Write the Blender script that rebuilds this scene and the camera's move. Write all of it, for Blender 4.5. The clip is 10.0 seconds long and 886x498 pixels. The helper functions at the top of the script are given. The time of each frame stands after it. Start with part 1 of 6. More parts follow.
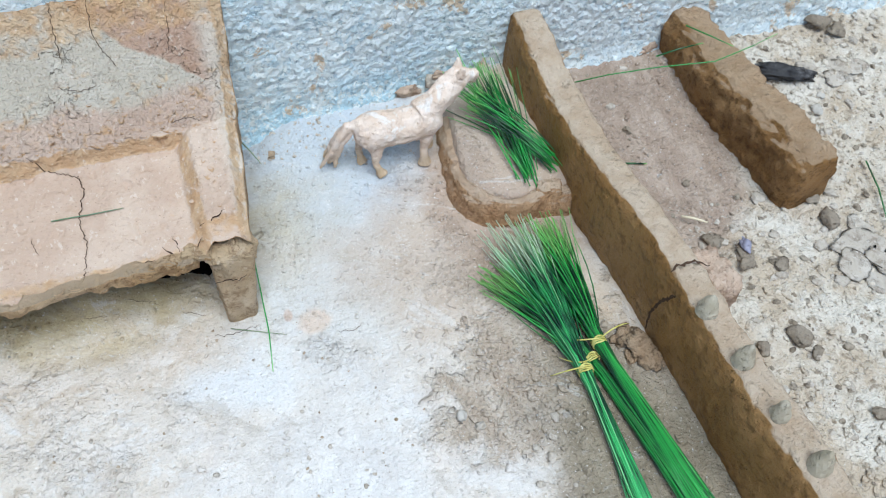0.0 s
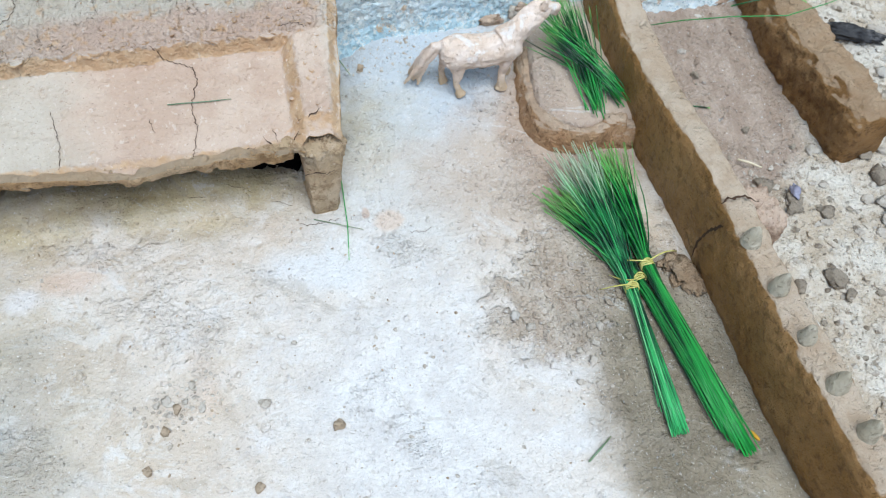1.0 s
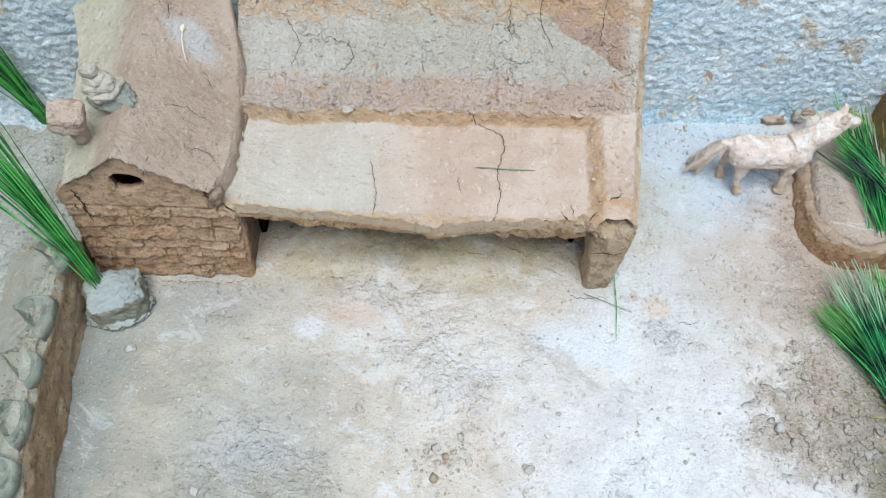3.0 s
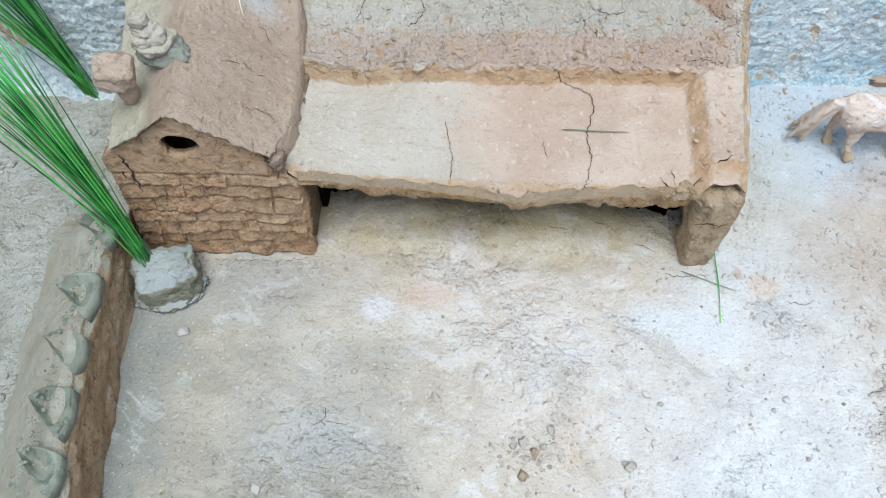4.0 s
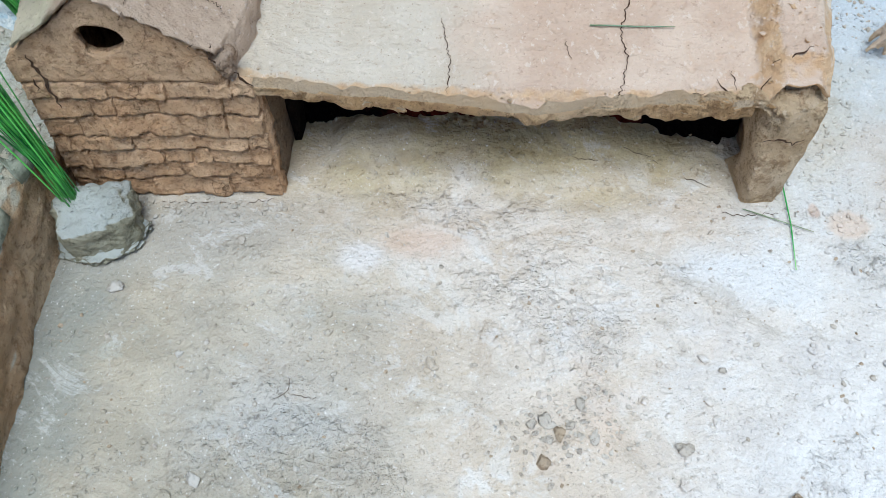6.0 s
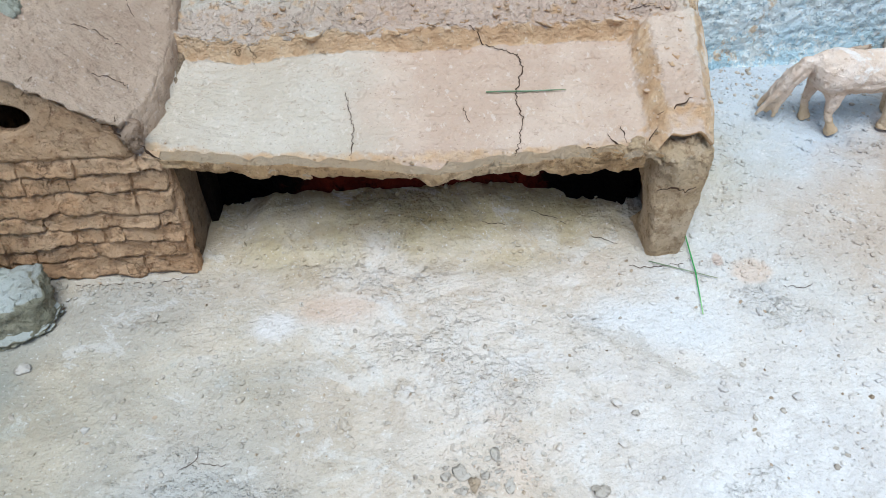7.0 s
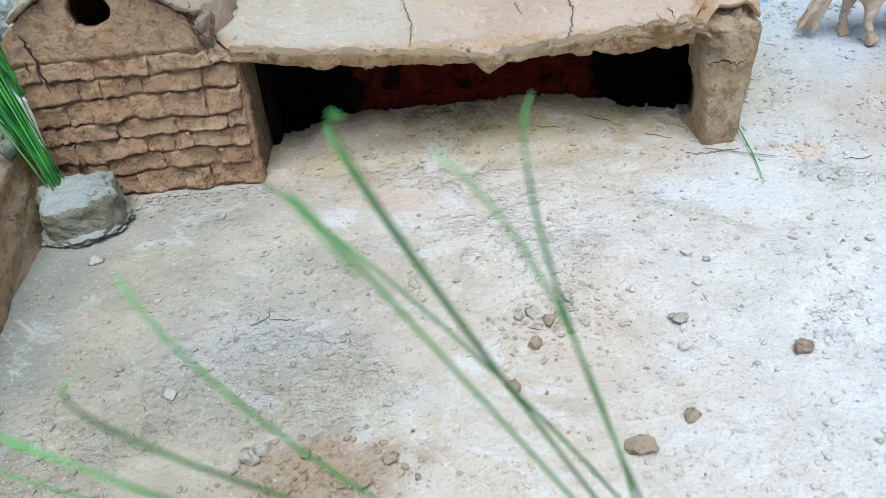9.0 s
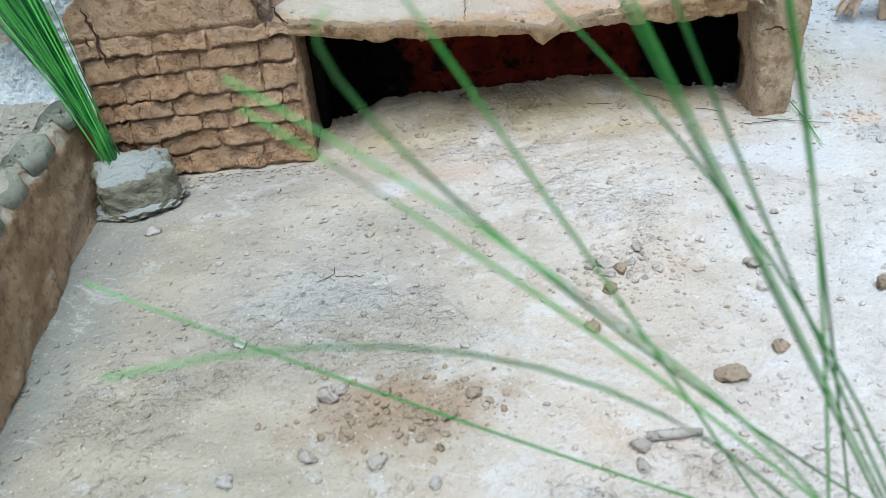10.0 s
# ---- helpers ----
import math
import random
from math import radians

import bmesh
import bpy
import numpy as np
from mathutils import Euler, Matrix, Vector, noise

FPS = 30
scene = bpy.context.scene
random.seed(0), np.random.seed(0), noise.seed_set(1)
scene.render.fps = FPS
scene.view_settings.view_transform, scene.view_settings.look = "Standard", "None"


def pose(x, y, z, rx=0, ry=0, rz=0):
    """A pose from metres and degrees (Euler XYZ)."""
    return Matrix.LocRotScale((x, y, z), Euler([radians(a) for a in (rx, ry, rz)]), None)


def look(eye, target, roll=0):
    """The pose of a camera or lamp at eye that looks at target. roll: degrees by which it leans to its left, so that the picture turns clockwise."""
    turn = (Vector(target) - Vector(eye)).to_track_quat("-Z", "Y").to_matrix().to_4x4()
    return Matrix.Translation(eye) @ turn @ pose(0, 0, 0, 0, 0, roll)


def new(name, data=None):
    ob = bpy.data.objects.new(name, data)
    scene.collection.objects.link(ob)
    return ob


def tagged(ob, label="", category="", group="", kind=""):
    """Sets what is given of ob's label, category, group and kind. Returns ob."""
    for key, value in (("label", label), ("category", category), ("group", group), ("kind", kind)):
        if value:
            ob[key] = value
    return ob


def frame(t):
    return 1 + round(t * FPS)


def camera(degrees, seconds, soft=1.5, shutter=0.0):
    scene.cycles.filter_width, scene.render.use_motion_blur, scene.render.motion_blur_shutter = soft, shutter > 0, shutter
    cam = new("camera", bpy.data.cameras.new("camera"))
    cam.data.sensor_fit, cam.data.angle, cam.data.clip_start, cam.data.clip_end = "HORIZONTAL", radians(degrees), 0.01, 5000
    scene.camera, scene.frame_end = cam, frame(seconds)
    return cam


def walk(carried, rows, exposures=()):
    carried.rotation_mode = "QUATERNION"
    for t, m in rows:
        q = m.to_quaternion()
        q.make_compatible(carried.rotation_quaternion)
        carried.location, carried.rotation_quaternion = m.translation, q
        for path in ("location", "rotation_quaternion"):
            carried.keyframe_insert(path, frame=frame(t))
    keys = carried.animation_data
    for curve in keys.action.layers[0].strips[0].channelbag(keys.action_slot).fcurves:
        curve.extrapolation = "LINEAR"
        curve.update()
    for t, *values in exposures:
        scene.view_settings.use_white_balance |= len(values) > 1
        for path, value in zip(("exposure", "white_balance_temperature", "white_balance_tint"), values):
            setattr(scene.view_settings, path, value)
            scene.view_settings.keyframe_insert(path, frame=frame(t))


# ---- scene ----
cam = camera(55.0, 10.0, soft=0.5)
cam.data.dof.use_dof, cam.data.dof.focus_distance, cam.data.dof.aperture_fstop = True, 0.80, 11.0
PATH = [
    (0, (-0.003, 0.017, 0.853), (0.432, 1.149, -0.737), 3.2),
    (0.5, (-0.032, -0.033, 0.869), (0.359, 1.033, -0.777), 5.1),
    (1, (-0.054, -0.067, 0.899), (0.252, 1.002, -0.763), 4.7),
    (1.5, (-0.08, -0.057, 0.93), (0.19, 1.022, -0.733), 5.8),
    (2, (-0.128, -0.049, 0.946), (0.084, 1.04, -0.718), 6.9),
    (2.5, (-0.198, -0.033, 0.95), (-0.093, 1.083, -0.706), 5.1),
    (3, (-0.247, -0.02, 0.95), (-0.218, 1.136, -0.681), 2.4),
    (3.2, (-0.266, -0.016, 0.942), (-0.249, 1.143, -0.687), 1.7),
    (4.5, (-0.305, 0.037, 0.778), (-0.386, 1.199, -0.848), -2.4),
    (5, (-0.301, 0.054, 0.738), (-0.402, 1.234, -0.873), -3.3),
    (5.5, (-0.308, 0.055, 0.673), (-0.423, 1.247, -0.929), -3.7),
    (5.7, (-0.299, 0.066, 0.643), (-0.416, 1.258, -0.959), -3.6),
    (6.8, (-0.247, 0.05, 0.615), (-0.257, 1.39, -0.869), -2.9),
    (7, (-0.236, 0.011, 0.593), (-0.247, 1.441, -0.804), -3.2),
    (7.5, (-0.235, -0.017, 0.578), (-0.242, 1.471, -0.759), -3.7),
    (8, (-0.239, -0.066, 0.519), (-0.269, 1.429, -0.809), -5.1),
    (8.5, (-0.257, -0.113, 0.482), (-0.304, 1.443, -0.773), -5.6),
    (9, (-0.279, -0.137, 0.438), (-0.344, 1.476, -0.743), -6.6),
    (9.5, (-0.3, -0.165, 0.406), (-0.365, 1.52, -0.67), -6.7),
    (9.6, (-0.309, -0.166, 0.4), (-0.364, 1.519, -0.676), -6.4),
    (10, (-0.338, -0.178, 0.371), (-0.396, 1.513, -0.694), -7.1),
]
walk(cam, [(t, look(eye, target, roll)) for t, eye, target, roll in PATH],
     exposures=((0, 0.42, 5520, 2), (10, 0.36, 5540, 2)))

# ---- light ----
world = bpy.data.worlds.new("sky")
scene.world = world
world.use_nodes = True
_sky = world.node_tree.nodes.new("ShaderNodeTexSky")
_sky.sky_type, _sky.sun_disc = "NISHITA", False
_sky.sun_elevation, _sky.sun_rotation = radians(68), radians(175)
_bg = world.node_tree.nodes["Background"]
_bg.inputs["Strength"].default_value = 0.15
world.node_tree.links.new(_sky.outputs[0], _bg.inputs["Color"])
sun = new("sun", bpy.data.lights.new("sun", "SUN"))
sun.data.energy, sun.data.angle, sun.data.color = 2.4, radians(35), (1.0, 0.96, 0.90)
sun.matrix_world = look((0.1, -1.20, 3.0), (0, 0, 0))


# ---- material tools ----
def C(r, g, b):
    """Linear colour from display values 0 to 255."""
    return tuple(((v / 255 + 0.055) / 1.055) ** 2.4 if v > 10 else v / 255 / 12.92 for v in (r, g, b)) + (1.0,)


class Mat:
    """A small builder for node materials in world space."""

    def __init__(self, name, rough=0.9, local=False):
        self.m = bpy.data.materials.new(name)
        self.m.use_nodes = True
        self.nt = self.m.node_tree
        self.bsdf = self.nt.nodes["Principled BSDF"]
        self.bsdf.inputs["Roughness"].default_value = rough
        self.bsdf.inputs["Specular IOR Level"].default_value = 0.25
        if local:
            self.pos = self.node("ShaderNodeTexCoord").outputs["Object"]
        else:
            self.pos = self.node("ShaderNodeNewGeometry").outputs["Position"]

    def node(self, kind, **props):
        n = self.nt.nodes.new(kind)
        for k, v in props.items():
            setattr(n, k, v)
        return n

    def put(self, socket, value):
        if isinstance(value, bpy.types.NodeSocket):
            self.nt.links.new(value, socket)
        else:
            socket.default_value = value

    def noise(self, scale, detail=5.0, rough=0.6, vec=None, warp=0.0):
        n = self.node("ShaderNodeTexNoise")
        self.put(n.inputs["Vector"], vec or self.pos)
        n.inputs["Scale"].default_value, n.inputs["Detail"].default_value = scale, detail
        n.inputs["Roughness"].default_value, n.inputs["Distortion"].default_value = rough, warp
        return n.outputs["Fac"]

    def voronoi(self, scale, feature="F1", vec=None):
        n = self.node("ShaderNodeTexVoronoi", feature=feature)
        self.put(n.inputs["Vector"], vec or self.pos)
        n.inputs["Scale"].default_value = scale
        return n.outputs["Distance"]

    def span(self, fac, a, b, lo=0.0, hi=1.0):
        n = self.node("ShaderNodeMapRange", interpolation_type="SMOOTHSTEP")
        for s, v in zip(n.inputs, (fac, a, b, lo, hi)):
            self.put(s, v)
        return n.outputs[0]

    def calc(self, op, a, b=0.0):
        n = self.node("ShaderNodeMath", operation=op)
        self.put(n.inputs[0], a), self.put(n.inputs[1], b)
        return n.outputs[0]

    def mix(self, fac, a, b, blend="MIX"):
        n = self.node("ShaderNodeMix", data_type="RGBA", blend_type=blend)
        self.put(n.inputs[0], fac), self.put(n.inputs[6], a), self.put(n.inputs[7], b)
        return n.outputs[2]

    def stretch(self, x, y, z):
        n = self.node("ShaderNodeVectorMath", operation="MULTIPLY")
        self.put(n.inputs[0], self.pos)
        n.inputs[1].default_value = (x, y, z)
        return n.outputs[0]

    def axis(self, k):
        n = self.node("ShaderNodeSeparateXYZ")
        self.put(n.inputs[0], self.pos)
        return n.outputs[k]

    def spot(self, cx, cy, rx, ry, soft=0.3, wobble=0.5, scale=14.0, turn=0.0):
        """1 inside an uneven oval on the ground plan, 0 outside."""
        n = self.node("ShaderNodeVectorMath", operation="SUBTRACT")
        self.put(n.inputs[0], self.pos)
        n.inputs[1].default_value = (cx, cy, 0)
        r = self.node("ShaderNodeVectorRotate", rotation_type="Z_AXIS")
        self.put(r.inputs["Vector"], n.outputs[0])
        r.inputs["Angle"].default_value = radians(-turn)
        k = self.node("ShaderNodeVectorMath", operation="MULTIPLY")
        self.put(k.inputs[0], r.outputs[0])
        k.inputs[1].default_value = (1 / rx, 1 / ry, 0)
        d = self.node("ShaderNodeVectorMath", operation="LENGTH")
        self.put(d.inputs[0], k.outputs[0])
        w = self.calc("MULTIPLY", self.calc("SUBTRACT", self.noise(scale, 4.0), 0.5), wobble * 2)
        return self.span(self.calc("ADD", d.outputs["Value"], w), 1 + soft, 1 - soft)

    def crackle(self, scale, width, cover=0.5, wander=0.012):
        """1 on fine wandering cracks that come and go."""
        n = self.node("ShaderNodeTexNoise")
        self.put(n.inputs["Vector"], self.pos)
        n.inputs["Scale"].default_value, n.inputs["Detail"].default_value = scale * 2.2, 5.0
        k = self.node("ShaderNodeVectorMath", operation="SCALE")
        self.put(k.inputs[0], n.outputs["Color"])
        k.inputs["Scale"].default_value = wander * 2
        s = self.node("ShaderNodeVectorMath", operation="ADD")
        self.put(s.inputs[0], self.pos), self.put(s.inputs[1], k.outputs[0])
        edge = self.voronoi(scale, "DISTANCE_TO_EDGE", s.outputs[0])
        patch = self.span(self.noise(scale * 0.45, 3, 0.6), cover, cover + 0.08)
        return self.calc("MULTIPLY", self.span(edge, width, 0.0), patch)

    def speckle(self, colour, dark, light, amount=0.6):
        """Grains of both tones a millimetre or two across."""
        c = self.mix(self.span(self.noise(300, 3, 0.7), 0.60, 0.72, 0.0, amount * 0.7), colour, dark)
        c = self.mix(self.span(self.noise(270, 3, 0.7, self.stretch(1, 1.1, 0.9)), 0.62, 0.72, 0.0, amount * 0.7), c, light)
        c = self.mix(self.span(self.noise(130, 4, 0.6, self.stretch(1.2, 0.8, 1)), 0.60, 0.68, 0.0, amount * 0.8), c, light)
        return self.mix(self.span(self.noise(95, 4, 0.75, self.stretch(0.9, 1, 1.1)), 0.60, 0.70, 0.0, amount * 0.8), c, dark)

    def bump(self, *layers):
        """layers: (height, metres)."""
        normal = None
        for height, size in layers:
            n = self.node("ShaderNodeBump")
            n.inputs["Strength"].default_value = 1.0
            n.inputs["Distance"].default_value = size
            self.put(n.inputs["Height"], height)
            if normal:
                self.put(n.inputs["Normal"], normal)
            normal = n.outputs[0]
        self.put(self.bsdf.inputs["Normal"], normal)

    def done(self, colour):
        self.put(self.bsdf.inputs["Base Color"], colour)
        return self.m


def earth(name, main, pale, dark, rough=0.92, grain=1.0, local=False, pits=0.35, dust=None, specks=0.85, dust_from=0.52):
    """Dried or damp clay: broad mottling, fine grain, specks and small pits."""
    m = Mat(name, rough, local)
    broad = m.span(m.noise(9, 5, 0.62), 0.35, 0.68)
    fine = m.noise(75, 6, 0.7)
    c = m.mix(broad, main, pale)
    c = m.mix(m.span(fine, 0.48, 0.66, 0.0, 0.7), c, dark)
    c = m.mix(m.span(m.noise(30, 4, 0.6, warp=0.6), 0.56, 0.70, 0.0, 0.5), c, pale)
    line_ = m.crackle(26, 0.016, 0.58, 0.02)
    c = m.speckle(m.mix(m.calc("MULTIPLY", line_, 0.6), c, dark), dark, pale, specks)
    if dust:
        up = m.node("ShaderNodeSeparateXYZ")
        m.put(up.inputs[0], m.node("ShaderNodeNewGeometry").outputs["Normal"])
        ragged = m.calc("ADD", up.outputs[2], m.calc("MULTIPLY", m.calc("SUBTRACT", m.noise(40, 5, 0.65), 0.5), 0.55))
        c = m.mix(m.span(ragged, dust_from, dust_from + 0.22), c, m.mix(m.span(m.noise(24, 6, 0.7), 0.4, 0.62, 0.0, 0.3), dust, main))
    pit = m.span(m.noise(130, 3, 0.5), 0.62, 0.72)
    m.bump((m.noise(26, 4, 0.55), 0.008 * grain), (m.noise(75, 6, 0.64), 0.0075 * grain), (m.noise(200, 6, 0.72), 0.0032 * grain), (m.calc("MULTIPLY", pit, -1.0), 0.0012 * pits * 3), (m.calc("MULTIPLY", line_, -1.0), 0.003))
    return m.done(c)


# ---- ground and wall materials ----
def ground_material():
    m = Mat("dusty_ground", 0.95)
    crumbly = m.span(m.noise(5.5, 5, 0.6), 0.50, 0.64)
    c = m.mix(m.span(m.noise(5.0, 6, 0.62), 0.38, 0.62), C(196, 178, 156), C(212, 200, 186))
    c = m.mix(m.span(m.noise(9, 5, 0.6, warp=0.6), 0.55, 0.70, 0.0, 0.6), c, C(206, 182, 158))
    smear = m.noise(11, 6, 0.66, m.stretch(0.55, 1.2, 1), 0.9)
    c = m.mix(m.span(smear, 0.52, 0.68, 0.0, 0.7), c, C(214, 207, 200))
    c = m.mix(m.span(smear, 0.44, 0.30, 0.0, 0.5), c, C(181, 165, 145))
    c = m.mix(m.span(m.noise(32, 8, 0.8, warp=0.5), 0.50, 0.64, 0.0, 0.45), c, C(186, 168, 144))
    c = m.mix(m.span(m.noise(46, 8, 0.8, m.stretch(0.8, 1.2, 1), 0.4), 0.54, 0.66, 0.0, 0.6), c, C(214, 208, 200))
    worn = m.noise(11, 9, 0.72, warp=0.8)
    c = m.mix(m.span(worn, 0.545, 0.60, 0.0, 0.45), c, C(184, 164, 140))
    c = m.mix(m.span(worn, 0.45, 0.40, 0.0, 0.55), c, C(218, 211, 202))
    turned = m.node("ShaderNodeVectorRotate", rotation_type="Z_AXIS")
    m.put(turned.inputs["Vector"], m.pos)
    turned.inputs["Angle"].default_value = 0.5
    squeezed = m.node("ShaderNodeVectorMath", operation="MULTIPLY")
    m.put(squeezed.inputs[0], turned.outputs[0])
    squeezed.inputs[1].default_value = (0.7, 1.4, 1)
    strokes = m.noise(17, 9, 0.74, squeezed.outputs[0], 1.0)
    # washed bluish dust by the painted wall
    c = m.mix(m.calc("MULTIPLY", m.spot(0.12, 0.81, 0.16, 0.12, 0.4, 0.5), 0.75), c, C(176, 188, 199))
    c = m.mix(m.calc("MULTIPLY", m.spot(0.06, 0.66, 0.11, 0.16, 0.7, 0.7), 0.6), c, C(198, 198, 194))
    c = m.mix(m.calc("MULTIPLY", m.spot(0.04, 0.30, 0.18, 0.20, 0.8, 1.0, 10), 0.8), c, m.mix(m.span(m.noise(20, 8, 0.75), 0.42, 0.58), C(204, 199, 194), C(218, 214, 209)))
    c = m.mix(m.calc("MULTIPLY", m.spot(-0.05, 0.505, 0.06, 0.03, 0.6, 0.6, 20, -15), 0.7), c, C(212, 210, 207))
    # grey-green worn cement along the low wall
    olive = m.mix(m.span(m.noise(10, 6, 0.66, m.stretch(0.6, 1.2, 1), 0.5), 0.38, 0.62), C(160, 150, 130), C(184, 172, 150))
    olive = m.mix(m.span(m.noise(24, 6, 0.7), 0.56, 0.70, 0.0, 0.7), olive, C(179, 177, 165))
    c = m.mix(m.calc("MULTIPLY", m.spot(-0.59, 0.28, 0.23, 0.32, 0.6, 0.8, 9), 0.95), c, olive)
    c = m.mix(m.calc("MULTIPLY", m.spot(-0.45, 0.38, 0.12, 0.08, 0.9, 1.8, 20), 0.3), c, C(154, 152, 148))
    c = m.mix(m.calc("MULTIPLY", m.spot(-0.46, 0.36, 0.05, 0.03, 0.7, 1.2, 30), 0.35), c, C(189, 189, 185))
    c = m.mix(m.calc("MULTIPLY", m.spot(-0.56, 0.55, 0.12, 0.045, 0.6, 0.9), 0.6), c, C(159, 154, 143))
    c = m.mix(m.calc("MULTIPLY", m.spot(-0.665, 0.34, 0.045, 0.28, 0.7, 0.7, 20), 0.85), c, C(140, 140, 130))
    c = m.mix(m.calc("MULTIPLY", m.spot(-0.40, 0.528, 0.022, 0.018, 0.5, 0.5, 30), 0.8), c, C(214, 207, 200))
    c = m.mix(m.calc("MULTIPLY", m.spot(-0.34, 0.545, 0.035, 0.018, 0.6, 0.6, 20), 0.7), c, C(198, 172, 150))
    # olive-brown soil floor of the porch, toned darker to paint in the roof's shade
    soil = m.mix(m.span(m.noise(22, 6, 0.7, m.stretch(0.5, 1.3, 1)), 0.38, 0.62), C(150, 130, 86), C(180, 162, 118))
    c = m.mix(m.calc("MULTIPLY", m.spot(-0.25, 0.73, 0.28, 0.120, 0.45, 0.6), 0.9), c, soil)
    # damp brown clay spilled beside the channel
    clay = m.mix(m.span(m.noise(24, 7, 0.7, m.stretch(1.5, 0.6, 1), 0.6), 0.38, 0.62), C(172, 153, 131), C(190, 175, 156))
    clay = m.mix(m.span(m.noise(60, 7, 0.75), 0.54, 0.68, 0.0, 0.6), clay, C(134, 114, 96))
    wet = m.calc("MAXIMUM", m.spot(0.27, 0.43, 0.125, 0.085, 0.30, 1.1, 30, 35), m.spot(0.345, 0.28, 0.10, 0.17, 0.2, 0.4, 22, -6))
    c = m.mix(m.calc("MULTIPLY", wet, 0.85), c, clay)
    damp = m.spot(0.355, 0.19, 0.115, 0.28, 0.30, 0.35, 14, 2)
    c = m.mix(m.calc("MULTIPLY", damp, 0.85), c, m.mix(m.span(m.noise(18, 5, 0.6), 0.36, 0.64), C(120, 109, 88), C(142, 130, 108)))
    c = m.mix(m.calc("MULTIPLY", m.spot(0.25, 0.62, 0.15, 0.11, 0.6, 0.9, 16), 0.7), c, C(176, 157, 138))
    c = m.mix(m.calc("MULTIPLY", m.spot(0.33, 0.69, 0.10, 0.16, 0.2, 0.4, 20), 0.8), c, C(171, 149, 129))
    # crumbled red-brown soil
    c = m.mix(m.calc("MULTIPLY", m.spot(-0.39, 0.222, 0.055, 0.030, 0.6, 1.1, 40, 10), 0.75), c, C(160, 134, 106))
    c = m.mix(m.calc("MULTIPLY", m.spot(0.052, 0.567, 0.019, 0.016, 0.3, 0.3, 40), 0.6), c, C(206, 180, 156))
    c = m.mix(m.calc("MULTIPLY", m.spot(0.024, 0.585, 0.005, 0.009, 0.3, 0.5, 40), 0.5), c, C(186, 149, 120))
    # sandy ground outside the yard
    sand = m.mix(m.span(m.noise(14, 7, 0.7), 0.40, 0.62), C(192, 175, 152), C(216, 206, 190))
    sand = m.mix(m.span(m.noise(60, 5, 0.7), 0.54, 0.66, 0.0, 0.75), sand, C(142, 126, 104))
    x = m.axis(0)
    outer = m.span(x, 0.43, 0.46)
    c = m.mix(outer, c, sand)
    west_side = m.span(x, -0.70, -0.73)
    c = m.mix(west_side, c, m.mix(m.span(m.noise(20, 6, 0.7), 0.4, 0.6), C(160, 155, 138), C(176, 172, 159)))
    mud = m.mix(m.span(m.noise(20, 6, 0.7, m.stretch(1.6, 0.6, 1)), 0.4, 0.62), C(160, 140, 122), C(178, 159, 141))
    c = m.mix(m.spot(0.56, 0.73, 0.115, 0.22, 0.12, 0.25, 12), c, mud)
    wide = m.calc("MAXIMUM", m.span(m.axis(1), 0.0, -0.25), m.calc("MAXIMUM", m.span(x, -1.1, -1.5), m.span(m.axis(1), 0.95, 1.0)))
    c = m.mix(wide, c, sand)
    yard = m.calc("MULTIPLY", m.span(x, 0.42, 0.36), m.span(x, -0.70, -0.68))
    c = m.mix(m.calc("MULTIPLY", m.span(strokes, 0.56, 0.63, 0.0, 0.35), yard), c, C(214, 210, 204))
    c = m.mix(m.calc("MULTIPLY", m.span(strokes, 0.43, 0.36, 0.0, 0.35), yard), c, C(160, 148, 130))
    line_ = m.crackle(11, 0.007, 0.66, 0.04)
    c = m.mix(m.calc("MULTIPLY", line_, 0.5), c, C(128, 114, 98))
    # pores, crumbs and pale chips where the surface is worn rough
    rough = m.calc("MAXIMUM", m.calc("MAXIMUM", crumbly, wet), m.calc("MAXIMUM", outer, west_side))
    pores = m.calc("MULTIPLY", m.span(m.noise(120, 6, 0.75), 0.57, 0.68), m.span(rough, 0, 1, 0.45, 0.9))
    c = m.mix(m.calc("MULTIPLY", pores, 0.85), c, C(139, 123, 105))
    chips = m.calc("MULTIPLY", m.span(m.noise(150, 5, 0.7, m.stretch(1.1, 0.9, 1)), 0.62, 0.70), m.span(rough, 0, 1, 0.55, 1.0))
    c = m.mix(m.calc("MULTIPLY", chips, 0.9), c, C(215, 209, 201))
    c = m.mix(m.span(m.voronoi(55, vec=m.stretch(1.1, 0.9, 1)), 0.060, 0.035, 0.0, 0.8), c, C(220, 214, 206))
    c = m.mix(m.span(m.noise(330, 4, 0.7), 0.58, 0.70, 0.0, 0.55), c, C(150, 136, 120))
    c = m.mix(m.span(m.noise(300, 4, 0.7, m.stretch(1.1, 0.95, 1)), 0.60, 0.72, 0.0, 0.7), c, C(236, 232, 226))
    m.put(m.bsdf.inputs["Roughness"], m.span(damp, 0, 1, 0.95, 0.6))
    crumbs = m.calc("MULTIPLY", m.noise(85, 4, 0.65), m.span(rough, 0, 1, 0.25, 1.0))
    m.bump((m.noise(14, 4, 0.55), 0.005), (crumbs, 0.0110), (m.noise(190, 3, 0.65), 0.0022), (chips, 0.0012), (m.calc("MULTIPLY", line_, -1.0), 0.003))
    return m.done(c)


